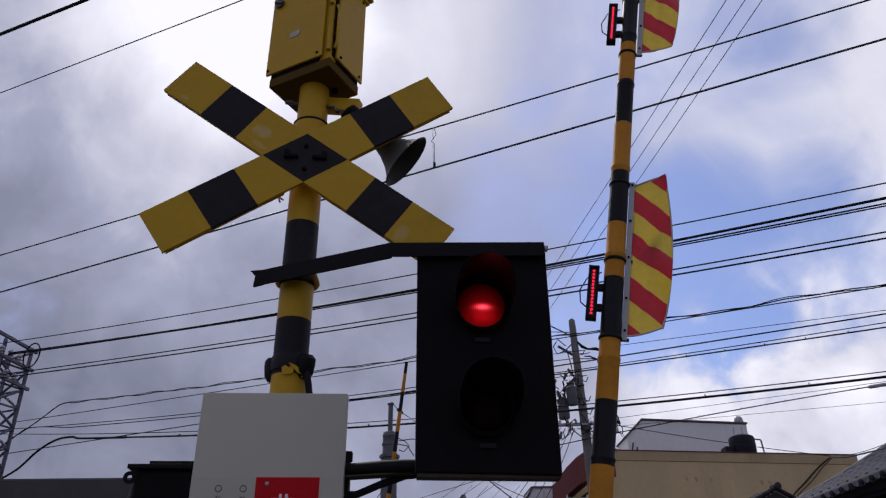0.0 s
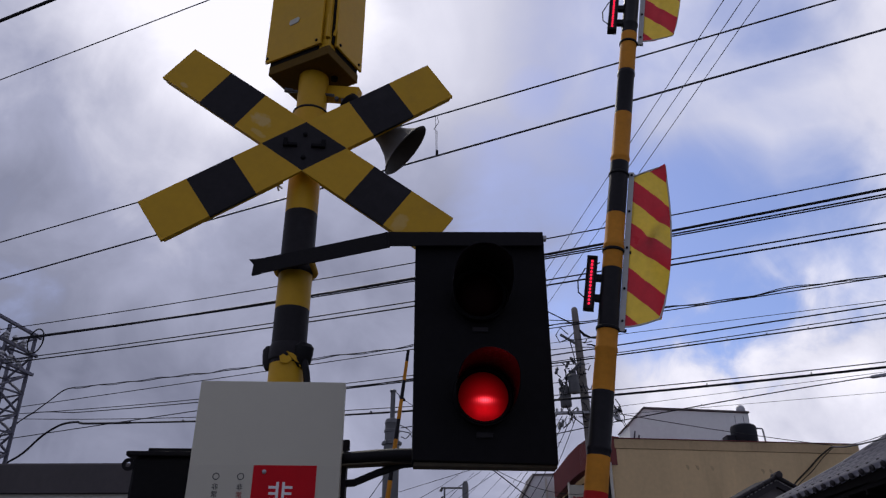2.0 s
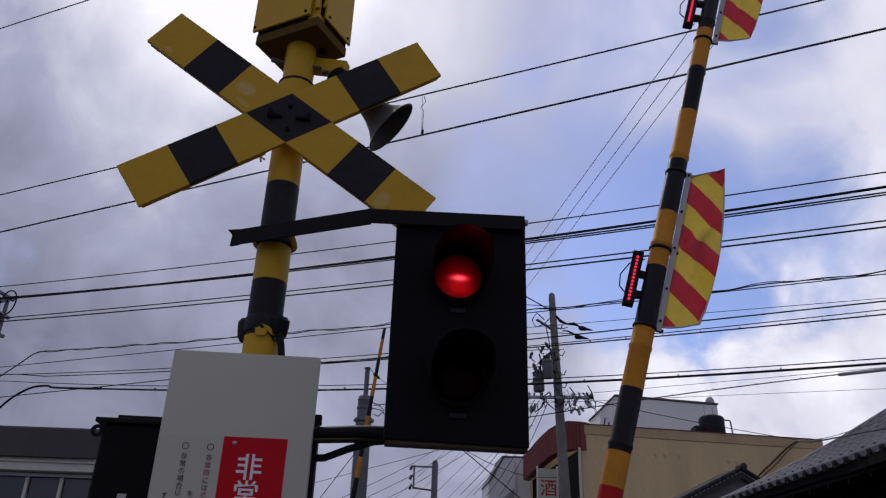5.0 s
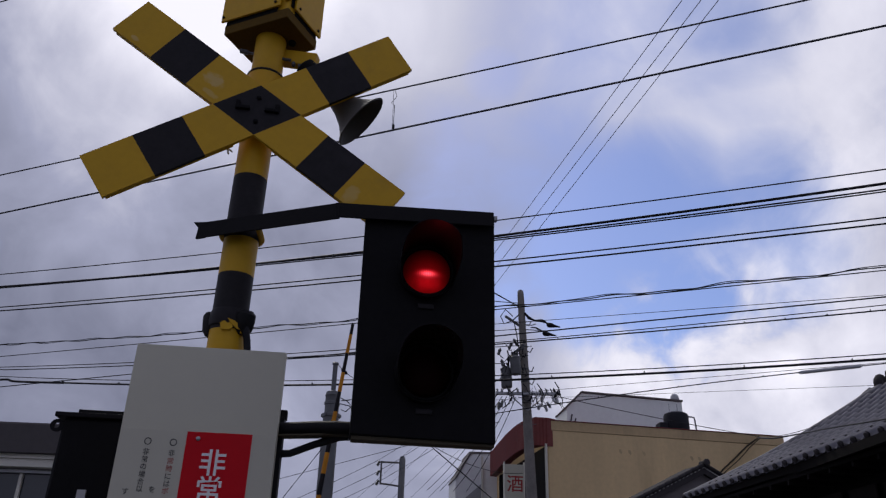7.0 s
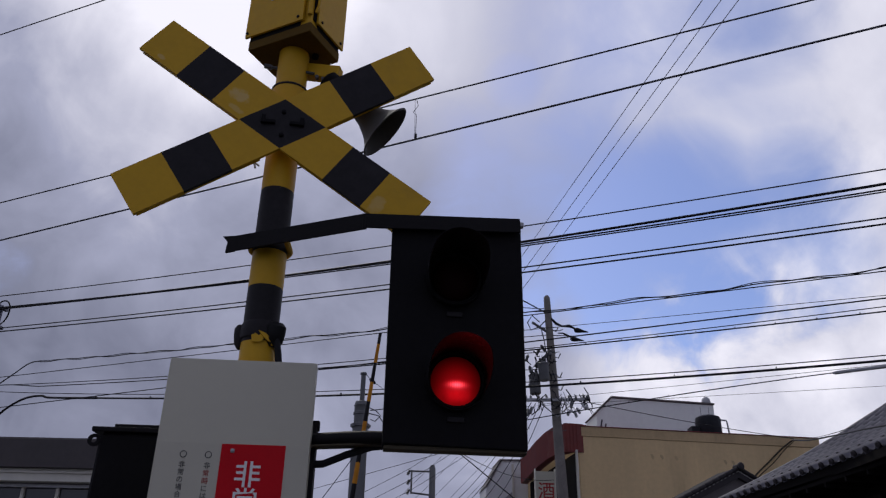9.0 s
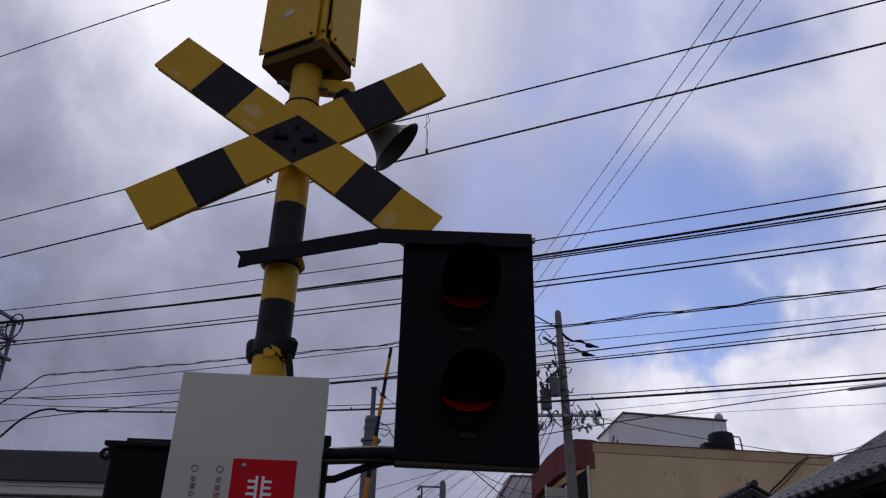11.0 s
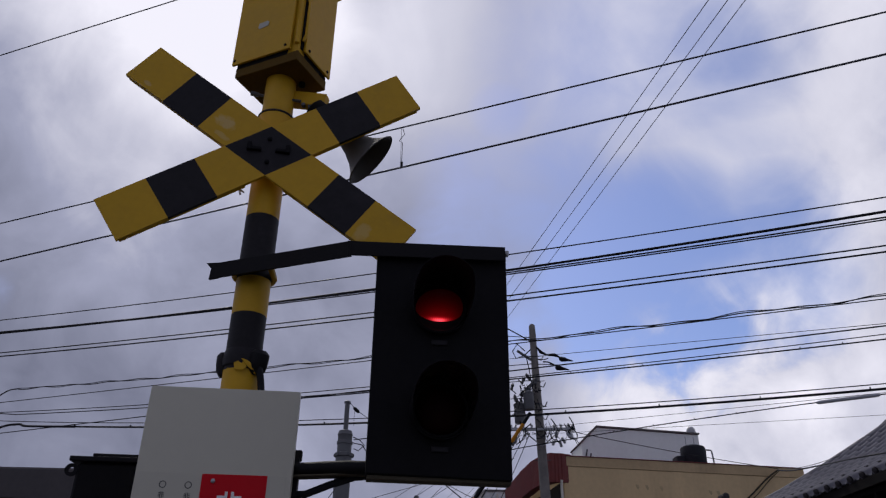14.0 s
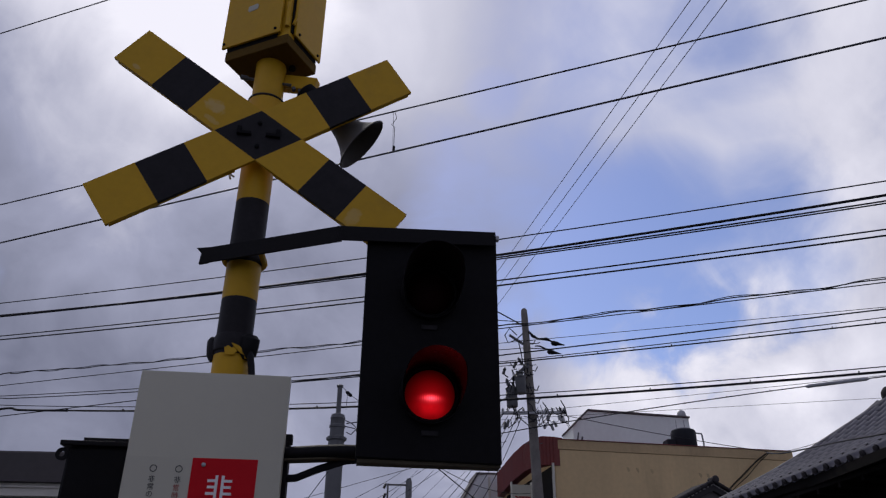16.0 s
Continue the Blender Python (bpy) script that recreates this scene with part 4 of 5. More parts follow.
        part("light_cable", bm, "cable", arm, smooth=True)
        bm = B()
        box(bm, (0.164, 0.012, 0.020), None, 0.002, 0)
        for i in range(13):
            lathe(bm, [(0.0042, 0), (0.0042, 0.002), (0.002, 0.0032)], 8, m=pose(-0.074 + 0.0123 * i, -0.006, 0, 90), mis=[1, 1])
            lathe(bm, [(0.0042, 0), (0.0042, 0.002), (0.002, 0.0032)], 8, m=pose(-0.074 + 0.0123 * i, 0.006, 0, -90), mis=[0, 0])
        strip = part("light_strip", bm, ["led_dark", "led"], arm, "row of small red lights")
        lights.append((strip, pose(xl, -0.004, 0.064)))
    barrier_machine(NEAR_PIVOT, NEAR_YAW, "yellow barrier machine cabinet at the roadside")
    return arm, lights


def build_plain_arm(pivot, yaw, length, label, tag):
    arm = thing("crossing_barrier", label, "barrier", "crossing barriers", pose(*pivot))
    x, k, step = 0.0, 0, 0.24
    while x < length - 0.01:
        b = min(length, x + step)
        r0, r1 = 0.042 - 0.0052 * x, 0.042 - 0.0052 * b
        part("arm_section", lathe(B(), [(r0, x), (r0 + 0.001, x + 0.01), (r1, b)], 14, m=pose(0, 0, 0, 0, 90, 0)), ("arm_black", "orange")[k], arm, ("black lacquered section", "orange lacquered section")[k], smooth=True)
        x, k = b, 1 - k
    if tag:
        bm = B()
        slab(bm, [(-0.14, -0.03), (-0.13, -0.13), (0.12, -0.15), (0.14, -0.03)], 0.006, pose(2.08, 0, -0.01))
        part("hanging_tag", bm, "sticker", arm, "small white hanging tag")
        for i in range(3):
            part("tag_bar", slab(B(), [(-0.05, -0.012), (0.05, -0.016), (0.05, 0.004), (-0.05, 0.008)], 0.002, pose(2.02 + 0.07 * i, -0.004, -0.085, 0, 80, 0)), "black_ink", arm)
    barrier_machine(pivot, yaw, "barrier machine cabinet beyond the road")
    return arm


FAR_PIVOT, FAR_YAW = (-0.883, 9.421, 0.335), -22.3
SIDE_PIVOT, SIDE_YAW = (8.458, 6.847, 0.9), 153.8
NEAR_ARM, NEAR_LIGHTS = build_near_arm()
FAR_ARM = build_plain_arm(FAR_PIVOT, FAR_YAW, 4.467, "thin barrier arm banded black and orange across the tracks", True)
SIDE_ARM = build_plain_arm(SIDE_PIVOT, SIDE_YAW, 4.965, "thin barrier arm banded black and orange over the road", False)


# ---- overhead wires ----
U, V = Vector((0.906, -0.423, 0)), Vector((0.423, 0.906, 0))   # along the tracks, across them


def on_line(c, s, z):
    return V * c + U * s + Vector((0, 0, z))


def wire(c, curve, r, left=-34.0, right=16.0, material="cable", label="black overhead wire beside the tracks", clips=0.0, twist=0.0):
    """A wire along the tracks in the plane c metres across; curve: its height at s = 0, its slope and its sag."""
    def height(s):
        return curve[0] + curve[1] * s + curve[2] * s * s

    bm = B()
    n = 60 if not twist else 220
    pts = []
    for i in range(n + 1):
        s = left + (right - left) * i / n
        pts.append(on_line(c, s, height(s) + twist * (0.5 * math.sin(s * 1.9) + 0.4 * math.sin(s * 4.3))))
    tube(bm, pts, r, 6)
    if twist:
        tube(bm, [p + Vector((0, 0, twist * 1.3 * math.sin(i * 0.33 + c))) for i, p in enumerate(pts)], r * 0.75, 5)
    ob = part("overhead_wire", bm, material, None, smooth=True)
    tagged(ob, label, "wire", "overhead wires")
    if clips:
        s = left + 0.4
        me = mesh_of("wire_clip", box(B(), (min(r, 0.02) * 1.3, r * 2.3, r * 2.0 + 0.018), None, r * 0.25), "cable")
        while s < right:
            q = new("wire_clip", me)
            q.parent, q.matrix_basis = ob, Matrix.Translation(on_line(c, s, height(s) + r * 0.9)) @ pose(0, 0, 0, 0, 0, -25)
            s += clips
    return ob


def span(p, q, r, sag=0.1, material="cable", label="thin black service wire overhead", n=14):
    ob = part("service_wire", tube(B(), arc(p, q, sag, n), r, 6), material, None, smooth=True)
    return tagged(ob, label, "wire", "service wires")


def bent(pts, r, material="cable", label="black service cable along the street", n=6):
    """A cable through points, smoothed; r: its radius, or those of its two ends."""
    ps = [Vector(p) for p in pts]
    out = []
    for i in range(len(ps) - 1):
        a, b, c, d = ps[max(i - 1, 0)], ps[i], ps[i + 1], ps[min(i + 2, len(ps) - 1)]
        for j in range(n):
            t = j / n
            out.append(0.5 * ((2 * b) + (c - a) * t + (2 * a - 5 * b + 4 * c - d) * t * t + (3 * b - a - 3 * c + d) * t ** 3))
    out.append(ps[-1])
    ob = part("service_cable", tube(B(), out, [r[0] + (r[1] - r[0]) * min(1.0, 2.5 * i / len(out)) for i in range(len(out))] if isinstance(r, tuple) else r, 7), material, None, smooth=True)
    return tagged(ob, label, "cable", "service wires")


def build_wires():
    wire(7, (7.323, 0.0179, 0.0), 0.0105, material="wire_grey", label="dark catenary wire above the track")
    contact = wire(7, (6.78, 0.0314, 0.0), 0.0125, material="wire_grey", label="dark contact wire above the track")
    d = on_line(7, -3.3, 6.70)
    bm = B()
    tube(bm, [d, d + Vector((0, 0, 0.33)), d + Vector((-0.04, 0, 0.36)), d + Vector((0.02, 0, 0.46)), d + Vector((0.0, 0, 0.54))], 0.004, 6)
    part("dropper", bm, "wire_grey", contact)
    bm = B()
    tube(bm, [d + Vector((-0.012, 0, 0)), d + Vector((-0.016, 0, 0.31)), d + Vector((-0.020, 0, 0.55))], 0.0025, 6)
    part("dropper", bm, "wire_grey", contact)
    bm = B()
    tube(bm, [d + Vector((0, 0, -0.01)), d + Vector((0, 0, 0.05))], 0.016, 8)
    part("clamp", bm, "cable", contact)
    wire(11, (7.405, -0.0060, 0.00149), 0.0105, left=-16.4)
    wire(11, (7.151, 0.0050, 0.00200), 0.021, left=-15.6, label="thick black feeder cable beside the tracks")
    wire(11, (7.083, -0.0033, 0.00190), 0.0125, left=-15.6)
    wire(11, (7.047, -0.0039, 0.00194), 0.011, left=-15.6)
    wire(11, (6.663, -0.0076, 0.00132), 0.0115, left=-15.7)
    wire(11, (6.571, -0.0083, 0.00133), 0.0135, left=-15.7)
    wire(20, (9.499, 0.0031, 0.00098), 0.016, left=-24.15, twist=0.035, label="twisted black overhead cable bundle")
    wire(20, (9.440, 0.0003, 0.00021), 0.014, left=-27.0)
    wire(20, (8.645, 0.0151, 0.00150), 0.014, left=-27.0, right=-6.0)
    wire(20, (8.892, -0.0205, 0.00000), 0.008, left=-6.0)
    wire(20, (8.448, 0.0068, 0.00132), 0.016, left=-23.9, right=-6.0)
    wire(20, (8.721, 0.0112, 0.00000), 0.018, left=-6.0)
    wire(20, (8.404, 0.0038, 0.00106), 0.018, left=-14.0, clips=0.95, label="lashed black communication cable")
    wire(20, (8.50, 0.012, 0.00106), 0.012, left=-9.0)
    wire(20, (7.257, -0.0115, 0.00197), 0.030, left=-21.5, label="thick black overhead cable", clips=2.4)
    wire(20, (7.382, -0.0126, 0.00195), 0.013, left=-34.0)
    wire(20, (6.960, 0.0606, -0.00343), 0.013, left=-6.5, right=9, clips=1.0, label="lashed cable with a long grey sleeve")
    wire(20, (7.095, 0.0170, 0.0), 0.006, left=-5.9, right=9, material="wire_grey", label="thin grey overhead wire")
    wire(20, (6.712, -0.0244, 0.0), 0.005, left=-5.9, right=9, material="wire_grey", label="thin grey overhead wire")
    wire(20, (8.635, 0.0089, 0.0), 0.016, left=-34.0, right=-9.0)
    bm = B()
    tube(bm, [on_line(20, t, 6.955 + 0.060 * t - 0.0034 * t * t) for t in (1.70, 1.76, 2.4, 3.02, 3.08)], [0.02, 0.042, 0.042, 0.042, 0.02], 10)
    ob = part("cable_sleeve", bm, "sleeve", None, smooth=True)
    tagged(ob, "grey cylindrical cable sleeve hung on a wire", "cable sleeve")
    # high wires that cross over the tracks
    for x0, y0, x1, y1 in LINES:
        span((x0, y0, 10.0), (x1, y1, 10.0), 0.0065, 0.0, "wire_grey", "thin dark wire crossing high over the tracks")
    wire(5, (9.20, -0.0167, 0.0), 0.024, left=-16, right=6, label="thick black cable passing overhead")
    wire(6, (9.514, 0.0043, 0.0), 0.0085, left=-18, right=4, material="wire_grey", label="thin grey wire passing overhead")
    # cables that drop to the left of the tracks
    bent([(-17.22, 30.12, 6.67), (-16.18, 29.63, 7.34), (-15.21, 29.18, 7.76), (-14.43, 28.81, 8.34), (-13.68, 28.46, 8.65), (-12.97, 28.13, 8.67), (-12.59, 27.95, 8.57), (-10.64, 27.04, 8.37)], 0.040, label="thick black cable dropping beside the tracks")
    bent([(-17.4, 30.2, 7.8), (-16.48, 29.76, 8.5), (-15.57, 29.34, 9.09), (-15.22, 29.17, 9.24), (-14.55, 28.86, 9.23), (-13.21, 28.24, 9.04)], (0.031, 0.017), label="thick black cable dropping beside the tracks")
    bent([(-17.71, 30.35, 8.1), (-16.48, 29.77, 8.62), (-15.81, 29.46, 8.98), (-15.17, 29.16, 9.27), (-14.52, 28.85, 9.62), (-13.9, 28.56, 9.97), (-13.39, 28.33, 10.01)], 0.022, label="thin black cable dropping beside the tracks")
    # wires at the far crossing
    span((1.238, 18.05, 5.068), (2.95, 18.5, 3.85), 0.012, 0.0)
    span((1.30, 18.05, 5.06), (4.3, 22.9, 5.35), 0.008, 0.2)
    span((-2.2, 18.95, 3.65), (-1.20, 18.30, 4.93), 0.009, 0.0)
    span((-4.5, 26.0, 4.9), (3.5, 22.0, 6.6), 0.008, 0.0)
    for i in range(5):
        span((-0.8 + 0.75 * i, 36.0, 6.0), (1.4 + 0.6 * i, 30.0, 7.3), 0.007, 0.0, "wire_grey")
    # a cable from the roofs to a bracket at the corner of the beige building, and down its wall
    bent([(11.917, 23.7, 6.875), (8.875, 17.0, 5.356), (6.425, 11.5, 4.186), (5.467, 9.0, 3.696), (5.338, 8.2, 3.568), (5.361, 7.75, 3.517), (5.353, 7.1, 3.435)], (0.026, 0.008))
    bent([(10.433, 23.75, 5.602), (10.68, 23.75, 5.865), (11.084, 23.75, 6.206), (11.537, 23.75, 6.606), (11.917, 23.7, 6.875)], 0.025, "rust", "brown bundled cable running down the beige wall")
    bent([(10.52, 23.72, 5.56), (10.76, 23.72, 5.82), (11.19, 23.72, 6.16), (11.6, 23.72, 6.56), (11.95, 23.68, 6.85)], 0.014, "rust", "thin brown cable running down the beige wall")
    span((12.217, 23.7, 6.925), (6.757, 11.4, 4.327), 0.006, 0.05)


# ends of the wires that run over the crossing, level and parallel
LINES = [(4.969, 3.5, 1.674, 25.0), (5.227, 3.5, 2.0, 25.0), (5.443, 3.5, 2.374, 25.0)]
build_wires()


# ---- poles ----
def insulator(parent, m, s=1.0, material="porcelain"):
    bm = B()
    lathe(bm, [(0.02 * s, -0.09 * s), (0.05 * s, -0.08 * s), (0.025 * s, -0.05 * s), (0.055 * s, -0.035 * s), (0.025 * s, 0.0), (0.05 * s, 0.02 * s), (0.02 * s, 0.06 * s)], 10, m=m)
    return part("insulator", bm, material, parent, smooth=True)


def build_utility_pole():
    p = thing("utility_pole", "grey concrete utility pole with transformers and tangled wiring", "utility pole", "utility poles", pose(4.43, 21.5, 0, 0.5, -2.2, 0) @ Matrix.Scale(0.893, 4))
    part("shaft", lathe(B(), [(0.21, 0.0), (0.155, 6.0), (0.108, 11.45), (0.10, 11.62), (0.055, 11.68)], 24), "concrete", p, smooth=True)
    for i in range(9):
        for q in (-1, 1):
            if (i + q) % 2:
                bm = B()
                tube(bm, [(q * 0.12, 0, 7.2 + 0.42 * i), (q * 0.27, 0, 7.22 + 0.42 * i)], 0.011, 6)
                part("step_bolt", bm, "dark_steel", p)
    # crossarm with its tangle
    bm = B()
    box(bm, (2.05, 0.09, 0.09), pose(0.02, -0.2, 8.12, 0, 0, 0), 0.01)
    part("crossarm", bm, "steel", p)
    bm = B()
    tube(bm, [(-0.6, -0.2, 8.1), (0, -0.15, 7.6), (0.6, -0.2, 8.1)], 0.02, 6)
    part("arm_brace", bm, "steel", p)
    for x in (-0.95, -0.8, -0.55, -0.3, 0.4, 0.62, 0.85, 1.0):
        insulator(p, pose(x, -0.2, 8.22, 0, 0, 0), 0.9)
    rnd = random.Random(11)
    for i in range(22):
        x = rnd.choice((-1, 1, 1)) * rnd.uniform(0.15, 0.95)
        z = 8.15 + rnd.uniform(-0.1, 0.15)
        bm = B()
        a = Vector((x, -0.25, z))
        b = a + Vector((rnd.uniform(-0.35, 0.35), rnd.uniform(-0.15, 0.1), rnd.uniform(-0.5, -0.15)))
        c = b + Vector((rnd.uniform(-0.25, 0.25), 0, rnd.uniform(0.1, 0.5)))
        tube(bm, [a, a.lerp(b, 0.5) + Vector((rnd.uniform(-0.12, 0.12), 0, -0.05)), b, b.lerp(c, 0.6) + Vector((0.05, 0, -0.04)), c], rnd.choice((0.009, 0.012, 0.018)), 5)
        part("jumper", bm, rnd.choice(("cable", "cable", "wire_grey")), p, smooth=True)
    for i in range(9):
        x = rnd.choice((-1, 1)) * rnd.uniform(0.2, 0.95)
        bm = B()
        lathe(bm, [(0.02, -0.14), (0.045, -0.12), (0.045, 0.05), (0.02, 0.09)], 8, m=pose(x, -0.28, 7.82 + rnd.uniform(-0.15, 0.2), rnd.uniform(-40, 40), rnd.uniform(-40, 40), 0))
        part("fuse", bm, rnd.choice(("porcelain", "dark_steel", "can")), p, smooth=True)
    # transformers on the left side
    for x, y, z, r, h in ((-0.63, -0.15, 8.62, 0.175, 0.60), (-0.36, -0.36, 8.96, 0.165, 0.54)):
        bm = B()
        lathe(bm, [(r * 0.92, -h / 2), (r, -h / 2 + 0.03), (r, h / 2 - 0.05), (r * 1.06, h / 2 - 0.04), (r * 1.06, h / 2), (r * 0.6, h / 2 + 0.07)], 24, m=pose(x, y, z))
        c = part("transformer", bm, "can", p, "grey pole transformer", smooth=True)
        for q in (-0.09, 0.05):
            insulator(c, pose(x + q, y - 0.05, z + h / 2 + 0.12, 12, -14, 0), 1.1, "dark_steel")
    bm = B()
    box(bm, (0.66, 0.10, 0.11), pose(-0.34, -0.22, 9.42, 0, -42, 0), 0.02)
    box(bm, (0.34, 0.16, 0.14), pose(-0.46, -0.25, 9.28, 0, -42, 0), 0.03)
    part("switch", bm, "dark_steel", p)
    # upper arms and drop insulators
    for rows, radii in ((((0.08, -0.1, 10.84), (0.2, -0.14, 10.66), (0.38, -0.18, 10.55), (0.62, -0.24, 10.53), (0.80, -0.28, 10.42)), (0.03, 0.055, 0.03, 0.055, 0.02)),
                        (((0.25, -0.1, 10.34), (0.40, -0.15, 10.32), (0.55, -0.2, 10.22), (0.66, -0.24, 10.14)), (0.02, 0.025, 0.03, 0.02))):
        part("strain_insulator", tube(B(), rows, radii, 8), "cable", p, smooth=True)
        x, y, z = rows[-1]
        bm = B()
        lathe(bm, [(0.02, -0.16), (0.085, -0.10), (0.075, 0.02), (0.045, 0.12), (0.015, 0.30)], 10, m=pose(x + 0.10, y, z - 0.06, 0, 100, 0))
        part("bushing", bm, "cable", p, smooth=True)
    for rows in (((0.1, -0.05, 10.45), (0.3, -0.1, 10.42), (0.42, -0.16, 10.44)), ((0.1, -0.05, 10.28), (0.45, -0.1, 10.25), (0.75, -0.2, 10.2))):
        part("jumper", tube(B(), rows, 0.014, 6), "cable", p, smooth=True)
    # step hooks and small fittings up the shaft
    for i, z in enumerate((10.45, 9.55, 8.92, 8.50, 7.95)):
        part("hook", tube(B(), [(0.10, -0.05, z), (0.20, -0.08, z - 0.05), (0.28, -0.1, z + 0.10)], 0.018, 6), "dark_steel", p, smooth=True)
    rnd = random.Random(5)
    for i in range(22):
        x, z = rnd.uniform(-0.85, -0.05), rnd.uniform(8.35, 9.75)
        q = [Vector((x, -0.35, z))]
        for j in range(3):
            q.append(q[-1] + Vector((rnd.uniform(-0.12, 0.12), rnd.uniform(-0.03, 0.03), rnd.uniform(-0.22, 0.10))))
        part("jumper", tube(B(), q, rnd.choice((0.010, 0.014, 0.018)), 5), "cable", p, smooth=True)
    for x, z, t in ((-0.86, 9.42, 20), (-0.78, 9.05, -10), (-0.50, 9.62, 30), (-0.10, 9.60, 10), (-0.33, 9.75, -30), (-0.80, 8.62, 15)):
        part("fuse", lathe(B(), [(0.02, -0.12), (0.055, -0.09), (0.04, 0.0), (0.06, 0.05), (0.02, 0.12)], 8, m=pose(x, -0.38, z, 0, t, 0)), "dark_steel", p, smooth=True)
    bm = B()
    tube(bm, [(0, 0, 10.9), (-0.35, -0.1, 10.55), (-0.62, -0.1, 10.45), (-0.72, -0.1, 10.7), (-0.55, -0.1, 10.95), (-0.3, 0, 10.75)], 0.018, 6)
    tube(bm, [(-0.3, -0.1, 10.6), (-0.22, -0.1, 10.1), (-0.15, -0.1, 9.3)], 0.016, 6)
    part("loop_lead", bm, "cable", p, smooth=True)
    bm = B()
    box(bm, (0.55, 0.07, 0.07), pose(-0.35, -0.12, 10.55, 0, 35, 0), 0.01)
    part("upper_arm", bm, "dark_steel", p)
    for z in (9.7, 8.95, 8.55, 7.5):
        bm = B()
        lathe(bm, [(0.12, z - 0.03), (0.142, z - 0.02), (0.142, z + 0.02), (0.12, z + 0.03)], 20, caps=False)
        part("pole_band", bm, "dark_steel", p, smooth=True)
    # guy wires and service wires from the pole
    span((4.04, 21.4, 10.0), (1.2, 22.0, 10.45), 0.012, 0.05)
    span((4.04, 21.4, 9.85), (1.2, 20.4, 10.9), 0.018, 0.0)
    for z in (9.2, 8.7, 8.2):
        span((4.06, 21.4, z), (1.0, 22.4, z + 0.1), 0.011, 0.05)
    span((4.96, 21.30, 7.23), (11.84, 23.50, 6.87), 0.010, 0.05)
    for i in range(4):
        span((3.45 + 0.13 * i, 21.3, 7.15), (1.9 + 0.45 * i, 28.0, 5.5), 0.010, 0.2)


def build_small_pole():
    p = thing("signal_pole", "grey steel pole with a cylindrical housing near its top", "utility pole", "utility poles", pose(-1.15, 19.9, 0))
    part("shaft", lathe(B(), [(0.20, 0), (0.20, 6.1)], 24), "can", p, smooth=True)
    part("mast", lathe(B(), [(0.062, 6.5), (0.062, 7.38), (0.085, 7.39), (0.085, 7.43), (0.06, 7.45)], 16), "can", p, smooth=True)
    bm = B()
    lathe(bm, [(0.20, 6.00), (0.235, 6.01), (0.235, 6.09), (0.18, 6.11), (0.18, 6.32), (0.20, 6.33), (0.20, 6.39), (0.18, 6.40), (0.18, 6.54), (0.195, 6.56), (0.165, 6.66), (0.06, 6.70)], 28)
    part("housing", bm, "can", p, smooth=True)
    for a in range(0, 360, 60):
        bm = B()
        box(bm, (0.05, 0.05, 0.07), pose(0.23 * math.cos(radians(a)), 0.23 * math.sin(radians(a)), 6.05), 0.008)
        part("lug", bm, "dark_steel", p)
    for pts in ([(0.2, -0.1, 6.5), (0.38, -0.1, 6.42), (0.5, -0.1, 6.3), (0.36, -0.1, 6.15), (0.24, -0.1, 6.2)], [(0.2, -0.1, 6.35), (0.45, -0.1, 6.3), (0.62, -0.1, 6.05)], [(0.22, 0, 6.45), (0.55, 0, 6.5), (1.1, 0, 6.45)]):
        part("loop_cable", tube(B(), pts, 0.012, 6), "cable", p, smooth=True)
    bm = B()
    lathe(bm, [(0.02, -0.1), (0.045, -0.06), (0.045, 0.06), (0.02, 0.1)], 10, m=pose(0.24, 0, 7.22, 0, -50, 0))
    part("insulator", bm, "cable", p, smooth=True)
    part("stay", tube(B(), [(0.06, 0, 7.4), (0.24, 0, 7.22), (0.9, 0.1, 6.8)], 0.008, 5), "cable", p)
    part("stay", tube(B(), [(0.2, 0, 7.2), (0.19, 0, 6.8)], 0.006, 5), "cable", p)


def build_frame_pole():
    p = thing("catenary_pole", "distant steel pole with a rectangular side bracket", "utility pole", "utility poles", pose(1.38, 38.7, 0))
    part("shaft", lathe(B(), [(0.17, 0), (0.15, 8.4), (0.10, 8.55)], 16), "can", p, smooth=True)
    for a, b in (((0, 0, 8.25), (-1.0, 0, 8.25)), ((-1.0, 0, 8.3), (-1.0, 0, 7.2)), ((-1.0, 0, 7.25), (0, 0, 7.15))):
        part("bracket_bar", tube(B(), [a, b], 0.045, 8), "can", p)
    for z in (8.2, 7.75, 7.3):
        insulator(p, pose(-1.13, -0.05, z, 0, 25, 0), 1.7, "dark_steel")
    for z in (8.35, 7.8, 7.3):
        span((0.25, 38.7, z), (-6.0, 44.0, z - 2.2), 0.012, 0.1)
        span((0.25, 38.7, z), (5.0, 30.0, z + 2.0), 0.010, 0.1)


